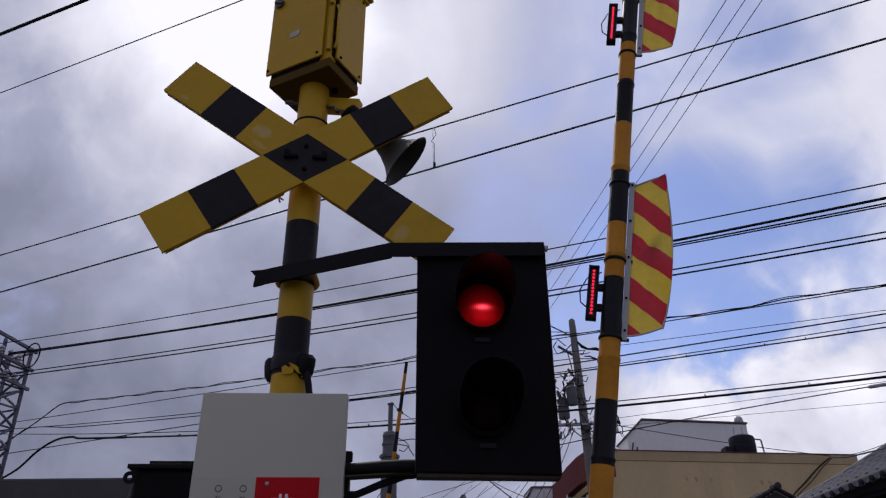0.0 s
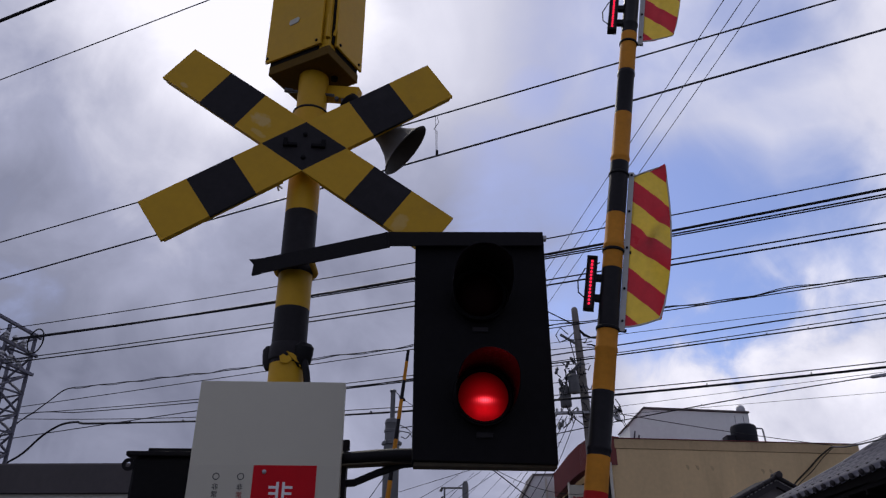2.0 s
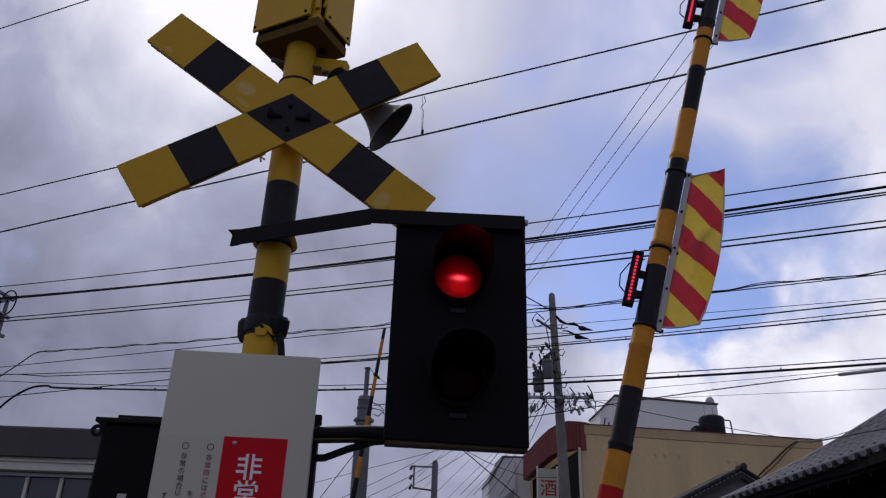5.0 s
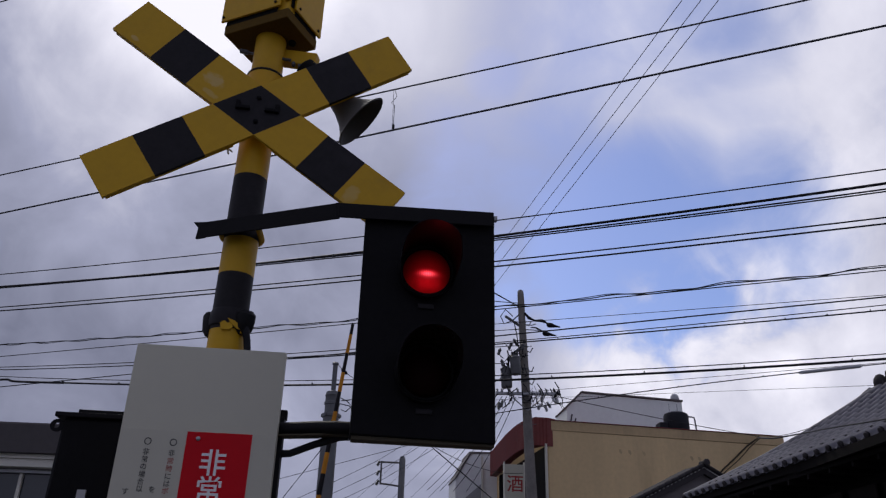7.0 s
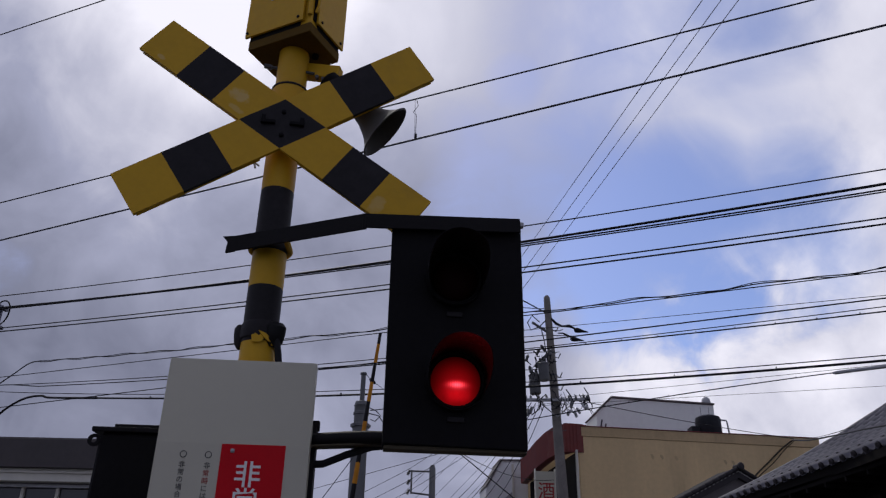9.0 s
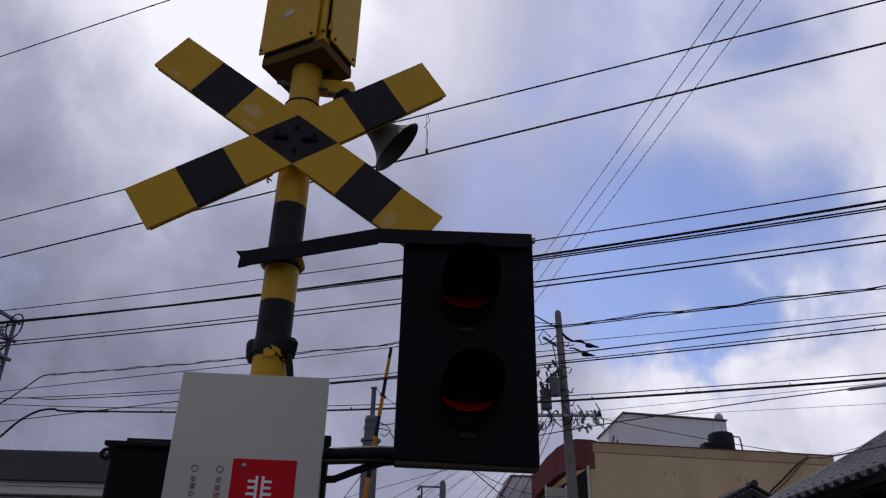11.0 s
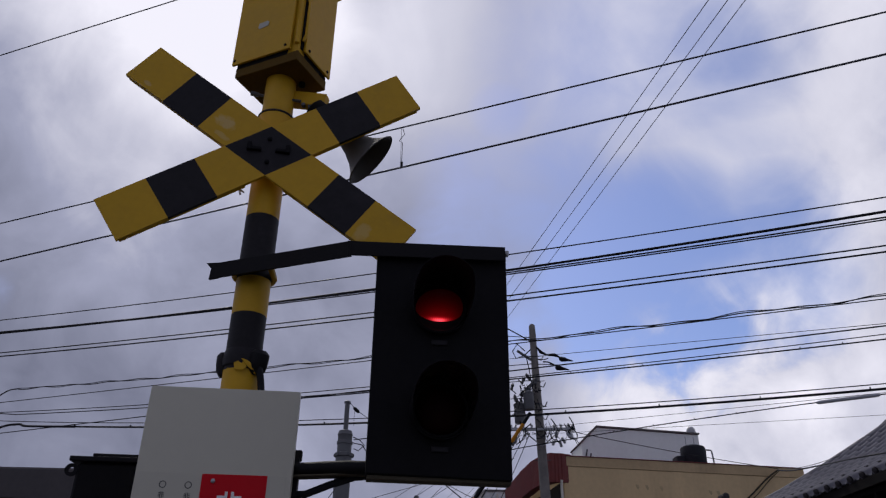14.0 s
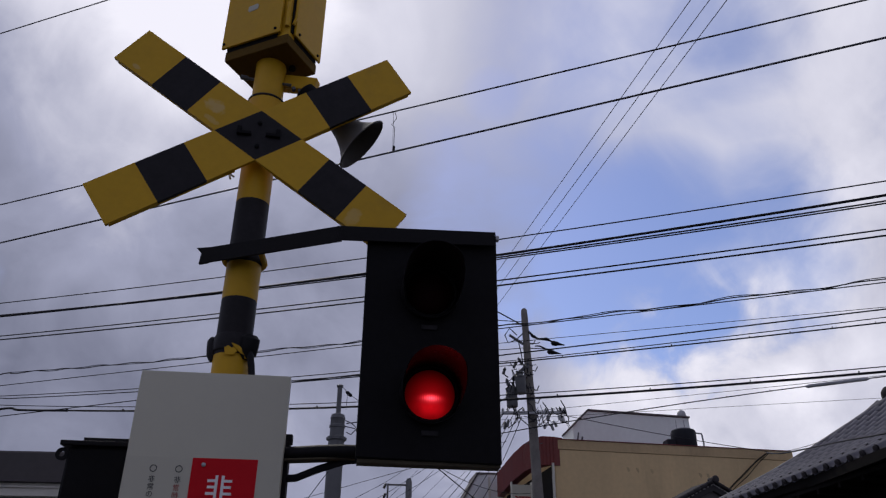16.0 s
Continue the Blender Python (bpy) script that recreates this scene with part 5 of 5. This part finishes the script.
def build_lattice_mast():
    p = thing("lattice_mast", "steel lattice mast carrying the track wires", "lattice mast", "", pose(-9.95, 17.35, 0, 0, 0, -25))
    w, top = 0.36, 8.05
    legs = [(-w, -w), (w, -w), (w, w), (-w, w)]
    for x, y in legs:
        bm = B()
        box(bm, (0.10, 0.012, top), pose(x, y - 0.04, top / 2))
        box(bm, (0.012, 0.10, top), pose(x - 0.04, y, top / 2))
        part("leg", bm, "lattice", p)
    z, k = 0.3, 0
    while z < top - 0.35:
        for i in range(4):
            (x0, y0), (x1, y1) = legs[i], legs[(i + 1) % 4]
            a, b = (z, z + 0.45) if k % 2 == 0 else (z + 0.45, z)
            part("brace", tube(B(), [(x0, y0, a), (x1, y1, b)], 0.030, 5), "lattice", p)
            part("tie", tube(B(), [(x0, y0, z), (x1, y1, z)], 0.024, 5), "lattice", p)
        z, k = z + 0.45, k + 1
    for zz in (8.0, 7.55, 7.1):
        bm = B()
        box(bm, (1.7, 0.07, 0.07), pose(0, 0, 0, 0, 0, 105) @ pose(-0.45, -w - 0.09, zz), 0.008)
        part("crossarm", bm, "lattice", p)
    for x in (-1.05, -0.75, -0.45, -0.15):
        for zz in (7.68, 7.22):
            insulator(p, pose(0, 0, 0, 0, 0, 105) @ pose(x, -w - 0.09, zz), 1.4)
    bm = B()
    n = 20
    tube(bm, [(1.44 + 0.24 * math.cos(2 * math.pi * i / n), -w - 0.1, 7.45 + 0.28 * math.sin(2 * math.pi * i / n)) for i in range(n + 1)], 0.016, 6)
    part("cable_loop", bm, "cable", p, smooth=True)
    bm = B()
    box(bm, (0.28, 0.06, 2.0), pose(-0.15, -w - 0.06, 6.1), 0.01)
    part("cable_duct", bm, "grey_wall", p)


# ---- buildings ----
def build_beige():
    h = thing("beige_building", "beige rendered flat-roofed shop building with a brown metal canopy", "building", "buildings", pose(5.15, 23.25, 0, 0, 0, 5.2))
    w, d, top = 7.72, 9.0, 7.0
    bm = B()
    box(bm, (w, d, top - 0.30), pose(w / 2, d / 2, (top - 0.30) / 2))
    wall = part("wall", bm, "beige", h)
    bm = B()
    box(bm, (w + 0.04, d, 0.285), pose(w / 2, d / 2 - 0.02, top - 0.15), 0.01)
    part("parapet", bm, "beige_trim", h)
    bm = B()
    box(bm, (w + 0.06, d + 0.04, 0.022), pose(w / 2, d / 2 - 0.025, top + 0.006), 0.004)
    part("coping", bm, "brown", h)
    part("downpipe", tube(B(), [(-0.10, -0.06, 0), (-0.10, -0.06, 6.28)], 0.040, 12), "cream", h, smooth=True)
    # small vents and the scars of old fixings
    for x, z in ((3.55, 5.12),):
        for i in range(4):
            for j in range(2):
                part("vent_hole", box(B(), (0.035, 0.02, 0.05), pose(x + 0.06 * i, -0.008, z + 0.08 * j)), "matt_black", h)
    for x in (2.25, 2.55, 3.0, 4.55, 4.8):
        bm = B()
        slab(bm, [(-0.05, 0.06), (0.03, 0.05), (0.06, -0.03), (0.02, -0.09), (-0.03, -0.02)], 0.004, pose(x, -0.003, 6.28 - 0.03 * x))
        part("scar", bm, "beige_trim", h)
    bm = B()
    tube(bm, arc((0.0, -0.03, 4.05), (3.4, -0.03, 3.7), 0.03), 0.008, 5)
    part("wall_cable", bm, "cable", h)
    # canopy: a ribbed brown fascia that turns the corner and runs back along the side street
    path = [(0.02, -0.05), (-0.40, -0.05), (-0.58, 0.35), (-0.66, 1.2), (-0.62, 2.6), (-0.50, 4.2), (-0.38, 5.8)]
    bm = B()
    verts = []
    fine = []
    for (x0, y0), (x1, y1) in zip(path, path[1:]):
        n = max(2, int(math.hypot(x1 - x0, y1 - y0) / 0.05))
        fine += [(x0 + (x1 - x0) * i / n, y0 + (y1 - y0) * i / n) for i in range(n)]
    fine.append(path[-1])
    for i, (x, y) in enumerate(fine):
        o = 0.018 if i % 2 else 0.0
        verts.append([bm.verts.new((x - o, y - o, z)) for z in (6.22, 7.06)] + [bm.verts.new((x + 0.25, y + 0.10, z)) for z in (7.06, 6.22)])
    for a, b in zip(verts, verts[1:]):
        for j in range(4):
            bm.faces.new((a[j], a[(j + 1) % 4], b[(j + 1) % 4], b[j]))
    bm.faces.new(verts[0])
    bm.faces.new(verts[-1][::-1])
    part("canopy_fascia", bm, "brown", h, "ribbed brown metal canopy fascia")
    # wall under the canopy, with the canopy's shadow put into its near-black colour, and the shop sign
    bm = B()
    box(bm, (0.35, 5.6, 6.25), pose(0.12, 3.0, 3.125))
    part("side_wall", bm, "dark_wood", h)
    sm = pose(-0.90, 0.62, 4.96, 0, 0, -4)
    bm = B()
    box(bm, (0.56, 0.10, 1.55), pose(0, 0, 0), 0.01)
    s = part("shop_sign", bm, "sticker", h, "white upright shop sign with a red character", m=sm)
    writing("酒", 0.52, "red_ink", s, pose(0.02, -0.052, 0.18, 90), bold=0.005)
    for x in (-0.30, 0.30):
        part("sign_post", box(B(), (0.035, 0.12, 1.7), pose(x, 0, 0), 0.004), "cream", s)


def build_white():
    h = thing("white_building", "white rendered building with a roof tank behind", "building", "buildings", pose(7.24, 29.3, 0, 0, 0, 1.5))
    bm = B()
    slab(bm, [(0, 0), (0, 8.95), (0.62, 9.55), (4.62, 9.42), (4.62, 0)], 1.6, pose(0, 0.8, 0))
    part("wall", bm, "white_wall", h)
    bm = B()
    for a, b in (((-0.03, 8.93), (0.62, 9.58)), ((0.60, 9.58), (4.66, 9.45))):
        m = (a[0] + b[0]) / 2, (a[1] + b[1]) / 2
        n = math.hypot(b[0] - a[0], b[1] - a[1])
        box(bm, (n, 1.7, 0.06), pose(m[0], 0.80, m[1] + 0.02, 0, -math.degrees(math.atan2(b[1] - a[1], b[0] - a[0])), 0))
    part("roof_edge", bm, "dark_roof", h)
    bm = B()
    for x, z in ((0.16, 8.55), (0.30, 8.40)):
        box(bm, (0.05, 0.04, 0.32), pose(x, -0.02, z, 0, 12, 0), 0.005)
    part("wall_hook", bm, "dark_steel", h)
    bm = B()
    lathe(bm, [(0.08, 9.40), (0.08, 9.46), (0.15, 9.50), (0.175, 9.60), (0.15, 9.72), (0.09, 9.79), (0.03, 9.81)], 20, m=pose(4.46, 0.25, 0))
    part("roof_vent", bm, "porcelain", h, "round pale roof ventilator", smooth=True)
    t = thing("water_tank", "black plastic water tank on the beige roof", "water tank", "", pose(9.52, 24.2, 7.03) @ Matrix.Scale(0.87, 4))
    bm = B()
    lathe(bm, [(0.43, 0.0), (0.45, 0.05), (0.45, 0.58), (0.42, 0.66), (0.30, 0.72)], 28)
    part("drum", bm, "tank", t, smooth=True)
    bm = B()
    box(bm, (0.30, 0.5, 0.30), pose(-0.56, 0, 0.15), 0.02)
    part("pump_box", bm, "tank", t)
    part("overflow_pipe", tube(B(), [(0.40, -0.1, 0.58), (0.64, -0.1, 0.56), (0.66, -0.1, 0.50), (0.70, -0.1, 0.0)], 0.03, 8), "porcelain", t, smooth=True)
    for x in (-0.3, 0.0):
        part("pipe", tube(B(), [(x, -0.2, 0.5), (x, -0.2, 1.0)], 0.012, 6), "porcelain", t)


def build_grey():
    h = thing("grey_building", "pale grey sided building with a sloping end", "building", "buildings", pose(3.35, 29.5, 0, 0, 0, 3))
    bm = B()
    slab(bm, [(-0.32, 0), (-0.32, 6.15), (0.22, 7.10), (1.9, 7.15), (1.9, 0)], 1.6, pose(0, 0.8, 0))
    part("wall", bm, "grey_wall", h)
    bm = B()
    slab(bm, [(-0.30, 5.2), (0.62, 6.0), (0.62, 4.0), (-0.30, 4.0)], 0.06, pose(0, -0.03, 0))
    part("lean_to_roof", bm, "lean_to", h)
    bm = B()
    box(bm, (0.07, 0.08, 7.0), pose(0.66, -0.04, 3.5))
    part("corner_trim", bm, "cream", h)
    bm = B()
    box(bm, (1.75, 1.7, 0.06), pose(1.05, 0.8, 7.15, 0, -1.5, 0))
    box(bm, (1.12, 1.7, 0.06), pose(-0.05, 0.8, 6.64, 0, -60, 0))
    part("roof_edge", bm, "dark_roof", h)


def build_left():
    h = thing("trackside_building", "low building with a dark roof fascia and sliding windows", "building", "buildings", pose(-4.70, 12.38, 0, 0, 0, 178))
    # x runs to the left from its right-hand end
    L = 6.0
    bm = B()
    slab(bm, [(-0.02, 3.98), (L, 3.98), (L, 3.56), (0.03, 3.56)], 0.10, pose(0, 0.0, 0))
    part("roof_fascia", bm, "fascia", h)
    bm = B()
    box(bm, (L, 5, 0.05), pose(L / 2, -2.5, 3.99))
    part("roof", bm, "dark_roof", h)
    bm = B()
    box(bm, (L, 0.16, 0.19), pose(L / 2, -0.135, 3.462), 0.01)
    box(bm, (L, 0.05, 0.025), pose(L / 2, -0.045, 3.50), 0.005)
    part("shutter_box", bm, "cream", h)
    bm = B()
    box(bm, (L, 0.2, 2.35), pose(L / 2, -0.55, 1.175))
    part("wall", bm, "cream", h)
    bm = B()
    box(bm, (L, 0.12, 0.05), pose(L / 2, -0.30, 3.33), 0.005)
    box(bm, (L, 0.12, 0.06), pose(L / 2, -0.30, 2.36), 0.005)
    part("window_head", bm, "steel", h)
    x = 0.09
    while x < L:
        win = part("window_frame", box(B(), (0.05, 0.07, 0.96), pose(x, -0.31, 2.85), 0.004), "cream", h)
        part("pane", box(B(), (0.47, 0.012, 0.92), pose(x + 0.27, -0.33, 2.85)), "glass_dark", win)
        x += 0.53
    bm = B()
    box(bm, (L, 0.05, 3.3), pose(L / 2, -0.9, 1.65))
    part("inner_wall", bm, "dark_wood", h)


def tile_mesh(w, l):
    """One curved roof tile: x across, y up the slope; a roll at one side and a shallow pan, with its thick lower lip."""
    n = 9
    prof = []
    for i in range(n + 1):
        u = i / n
        z = 0.052 * math.sin(math.pi * u / 0.55) if u < 0.55 else -0.030 * math.sin(math.pi * (u - 0.55) / 0.45)
        prof.append((u * w * 0.965, z))
    prof += [(w * 0.97, -0.05), (w, -0.05)]
    n += 2
    verts, faces = [], []
    for y, dz in ((0.0, 0.0006), (l * 1.02, 0.0)):
        verts += [(x, y, z + dz) for x, z in prof]
    verts += [(x, 0.0, z - 0.002) for x, z in prof]
    m = n + 1
    for i in range(n):
        faces.append((i, i + 1, m + i + 1, m + i))
        faces.append((i + 1, i, 2 * m + i, 2 * m + i + 1))
    me = bpy.data.meshes.new("roof_tile")
    me.from_pydata(verts, [], faces)
    for f in me.polygons:
        f.use_smooth = f.index % 2 == 0
    me.materials.append(M["tile"])
    return me


def build_tiled_house():
    E0 = Vector((5.578, 13.996, 3.538))
    a, inn = Vector((0.036, -0.999, 0)), Vector((0.999, 0.036, 0))
    pitch, length, ridge = 0.62, 8.2, 2.55
    h = thing("tiled_house", "old wooden house with a dark grey tiled hip roof", "house", "buildings", Matrix.Translation(E0))
    slope = (inn + Vector((0, 0, pitch))).normalized()
    nrm = a.cross(slope).normalized()
    if nrm.z < 0:
        nrm = -nrm
    per = math.sqrt(1 + pitch * pitch)
    # boarding under the tiles: the slope to the road and the hip end
    def sheet(name, pts, material, t=0.06):
        bm = B()
        top = [bm.verts.new(p) for p in pts]
        low = [bm.verts.new(Vector(p) - Vector((0, 0, t))) for p in pts]
        bm.faces.new(top)
        bm.faces.new(low[::-1])
        for i in range(len(pts)):
            bm.faces.new((top[i], low[i], low[(i + 1) % len(pts)], top[(i + 1) % len(pts)]))
        return part(name, bm, material, h)
    up = Vector((0, 0, pitch))
    far = 2 * ridge
    main = sheet("roof", [Vector((0, 0, -0.02)), a * length - Vector((0, 0, 0.02)), a * length + (inn + up) * ridge - Vector((0, 0, 0.22)), (a + inn + up) * ridge - Vector((0, 0, 0.22))], "dark_wood", 0.10)
    sheet("hip_end", [Vector((0, 0, -0.02)), (a + inn + up) * ridge - Vector((0, 0, 0.22)), inn * far - Vector((0, 0, 0.02))], "tile_dark", 0.10)
    sheet("back_slope", [inn * far, inn * far + a * length, a * length + (inn + up) * ridge, (a + inn + up) * ridge], "tile_dark", 0.10)
    sheet("soffit", [a * 0.05 + inn * 0.05 - Vector((0, 0, 0.14)), a * length - Vector((0, 0, 0.14)), a * length + inn * far - Vector((0, 0, 0.14)), inn * (far - 0.1) - Vector((0, 0, 0.14))], "dark_wood", 0.05)
    bm = B()
    c = a * (length / 2 + 0.35) + inn * (far / 2)
    box(bm, (far - 1.4, length - 0.9, 3.35), pose(c.x, c.y, -0.16 - 3.35 / 2 - 0.02, 0, 0, -2))
    part("wall", bm, "dark_wood", h)
    # wall panels and beam ends under the eave
    for i in range(9):
        q = a * (1.0 + 0.75 * i) + inn * 0.66
        part("wall_panel", box(B(), (0.03, 0.66, 0.34), pose(q.x, q.y, -0.52, 0, 0, -2), 0.008), "panel_wood", h)
    for i in range(16):
        q = a * (0.35 + 0.5 * i) + inn * 0.36
        part("rafter", box(B(), (0.66, 0.05, 0.07), pose(q.x, q.y, -0.215, 0, 0, -2)), "dark_wood", h)
    part("beam_lamp", lathe(B(), [(0.05, -0.06), (0.09, 0), (0.05, 0.06)], 12, m=pose((a * 5.55).x + 0.1, (a * 5.55).y, -0.28)), "sleeve", h, smooth=True)
    part("fascia", box(B(), (0.04, length, 0.11), pose((a * length / 2).x - 0.005, (a * length / 2).y, -0.085, 0, 0, -2)), "dark_wood", h)
    # ridge over the hip, with its ornament
    bm = B()
    hip = [(a + inn + up) * s for s in (-0.02, 0.5, 1.0, 1.5, 2.0, ridge)]
    tube(bm, [p + Vector((0, 0, 0.035 - 0.10 * math.sin(math.pi * max(0.0, q) / ridge))) for p, q in zip(hip, (-0.02, 0.5, 1.0, 1.5, 2.0, ridge))], 0.070, 10)
    part("hip_ridge", bm, "tile", h, smooth=True)
    p = (a + inn + up) * 2.42
    bm = B()
    lathe(bm, [(0.07, -0.05), (0.11, 0.03), (0.10, 0.10), (0.06, 0.16), (0.02, 0.18)], 14, m=Matrix.Translation(p + Vector((0, 0, 0.05))))
    box(bm, (0.10, 0.26, 0.12), Matrix.Translation(p + Vector((0.0, 0.0, 0.04))), 0.03)
    part("ridge_ornament", bm, "tile_dark", h, smooth=True)
    bm = B()
    tube(bm, [(a + inn + up) * ridge + Vector((0, 0, 0.10)), a * length + (inn + up) * ridge + Vector((0, 0, 0.10))], 0.13, 10)
    part("main_ridge", bm, "tile_dark", h, smooth=True)
    # tiles, column by column up from the eave
    w, l = 0.265, 0.265
    me = tile_mesh(w, l)
    def dip(d):
        """The slope hangs a little hollow between eave and ridge."""
        return Vector((0, 0, -0.11 * math.sin(math.pi * max(0.0, min(1.0, d / (ridge * per))))))

    def lean(d):
        """Degrees by which the hollow turns a tile from the straight slope."""
        return math.degrees(math.atan(-0.11 * math.pi / (ridge * per) * math.cos(math.pi * max(0.0, min(1.0, d / (ridge * per)))) * nrm.z))

    frame_ = Matrix((tuple(a) + (0,), tuple(slope) + (0,), tuple(nrm) + (0,), (0, 0, 0, 1))).transposed()
    guard = mesh_of("snow_guard", box(box(B(), (0.09, 0.05, 0.03), pose(0, 0, 0.02), 0.006), (0.12, 0.02, 0.02), pose(0, 0.02, 0.03), 0.004), "tile_dark")
    cap = mesh_of("eave_cap", lathe(B(), [(0.02, 0), (0.038, 0.002), (0.040, 0.03), (0.034, 0.035)], 14, m=pose(0, 0.02, 0, 90)), "tile_dark", True)
    n = int(length / w)
    rnd = random.Random(8)
    for i in range(n):
        s = i * w
        reach = min(ridge, s + w) * per
        rows = int(reach / l + 0.6)
        for k in range(rows):
            if k * l + l * 0.5 > reach:
                break
            ob = new("roof_tile", me)
            ob.parent = h
            ob.matrix_basis = Matrix.Translation(a * s + slope * (k * l - 0.06) + nrm * (0.045 + rnd.uniform(0, 0.001)) + dip(k * l)) @ frame_ @ pose(0, 0, 0, lean(k * l + l / 2) + rnd.uniform(-0.15, 0.15), 0, rnd.uniform(-0.5, 0.5))
        ob = new("eave_cap", cap)
        ob.parent = h
        ob.matrix_basis = Matrix.Translation(a * (s + 0.066) + slope * -0.070 + nrm * 0.052) @ frame_
        if s + w > 0.55:
            ob = new("snow_guard", guard)
            ob.parent = h
            ob.matrix_basis = Matrix.Translation(a * (s + 0.07) + slope * 0.24 + nrm * 0.070 + dip(0.24)) @ frame_ @ Matrix.Scale(0.62, 4)


def build_small_gable():
    h = thing("small_gable_roof", "small tiled gable roof beside the beige wall", "house", "buildings", pose(8.32, 19.6, 0, 0, 0, 12))
    apex, lx, lz, rx, rz = 5.13, -2.6, 3.86, 1.6, 4.36
    for x1, z1, nm in ((lx, lz, "roof_slope"), (rx, rz, "roof_slope")):
        bm = B()
        slab(bm, [(0, apex + 0.08), (x1, z1 + 0.08), (x1, z1 - 0.16), (0, apex - 0.16)], 0.9, pose(0, 0.45, 0))
        part(nm, bm, "tile_dark", h)
        n = 13
        for i in range(n):
            t = (i + 0.5) / n
            bm = B()
            lathe(bm, [(0.040, -0.11), (0.048, -0.10), (0.048, 0.10), (0.040, 0.11)], 10, m=pose(x1 * t, -0.03, apex + (z1 - apex) * t + 0.075, 0, 90 - math.degrees(math.atan2(z1 - apex, x1)), 0))
            part("verge_tile", bm, "tile_dark", h, smooth=True)
        bm = B()
        n2 = 22
        for i in range(n2):
            t = (i + 0.3) / n2
            box(bm, (0.06, 0.012, 0.022), pose(x1 * t, -0.006, apex + (z1 - apex) * t - 0.005, 0, -math.degrees(math.atan2(z1 - apex, x1)), 0))
        part("mortar_line", bm, "mortar", h)
    bm = B()
    tube(bm, [(0, -0.10, apex + 0.10), (0, 0.12, apex + 0.10)], 0.065, 12)
    part("ridge", bm, "tile_dark", h, smooth=True)
    bm = B()
    lathe(bm, [(0.04, 0), (0.085, 0.02), (0.09, 0.08), (0.06, 0.1)], 14, m=pose(0, -0.08, apex + 0.10, 90))
    part("ridge_ornament", bm, "tile_dark", h, smooth=True)
    bm = B()
    slab(bm, [(0, apex - 0.1), (lx + 0.25, lz - 0.02), (lx + 0.25, 0), (rx - 0.2, 0), (rx - 0.2, rz - 0.02)], 0.8, pose(0, 0.5, 0))
    part("wall", bm, "dark_roof", h)


build_utility_pole()
build_small_pole()
build_frame_pole()
build_lattice_mast()
build_beige()
build_white()
build_grey()
build_left()
build_small_gable()
build_tiled_house()


# ---- what moves ----
def turned(start, end, flips, dark, quick=0.1, lag=0.0):
    """Rows of (seconds, degrees) for a part that shows its lit face at 0 and its dark face at 180, and turns over at each time in flips, later by lag when it turns bright."""
    angle = 180.0 if dark else 0.0
    rows = [(start, angle)]
    for t in flips:
        step = -60.0 if angle else 60.0
        mid = t + (lag if angle else 0.0)
        rows += [(mid - quick / 2 + quick * k / 3, angle + step * k) for k in range(4)]
        angle += 3 * step
    return rows + [(end, angle)]


def motions():
    # the two lamps change places every 0.595 s, one glowing up a moment after the other has died down
    flips = [0.275 + 0.595 * k for k in range(27)]
    for (lens, m), dark in zip(LENSES, (False, True)):
        walk(lens, [(t, m @ pose(0, 0, 0, a, 0, 0)) for t, a in turned(0.0, 16.0, flips, dark, lag=0.035)])
    # the arm's lights: half a second on, half a second off
    flips = [0.46 + 0.5 * k for k in range(31)]
    for strip, m in NEAR_LIGHTS:
        walk(strip, [(t, m @ pose(0, 0, 0, a, 0, 0)) for t, a in turned(0.0, 16.0, flips, False, 0.06)])
    # the near arm comes down first, then the arm over the road, then the one across the tracks
    for arm, pivot, yaw, rows in (
        (NEAR_ARM, NEAR_PIVOT, NEAR_YAW, ((0.0, 81.0), (4.25, 81.0), (4.55, 80.2), (5.0, 75.2), (5.6, 66.2), (6.3, 53.7), (6.4, 51.7), (6.5, 49.6), (7.0, 40.0), (8.0, 20.5), (8.6, 9.5), (9.2, 3.0), (9.6, 2.0), (16.0, 2.0))),
        (SIDE_ARM, SIDE_PIVOT, SIDE_YAW, ((0.0, 84.0), (5.0, 84.0), (5.4, 81.0), (6.3, 67.0), (7.3, 51.0), (7.7, 44.8), (8.1, 37.9), (8.5, 30.2), (8.7, 26.4), (9.4, 14.0), (10.0, 4.5), (10.5, 2.0), (16.0, 2.0))),
        (FAR_ARM, FAR_PIVOT, FAR_YAW, ((0.0, 82.9), (11.6, 82.9), (12.0, 81.5), (12.6, 74.3), (13.6, 59.9), (14.2, 51.5), (14.6, 45.9), (15.2, 36.6), (16.0, 24.0))),
    ):
        walk(arm, [(t, pose(*pivot, 0, -a, yaw)) for t, a in rows])


motions()
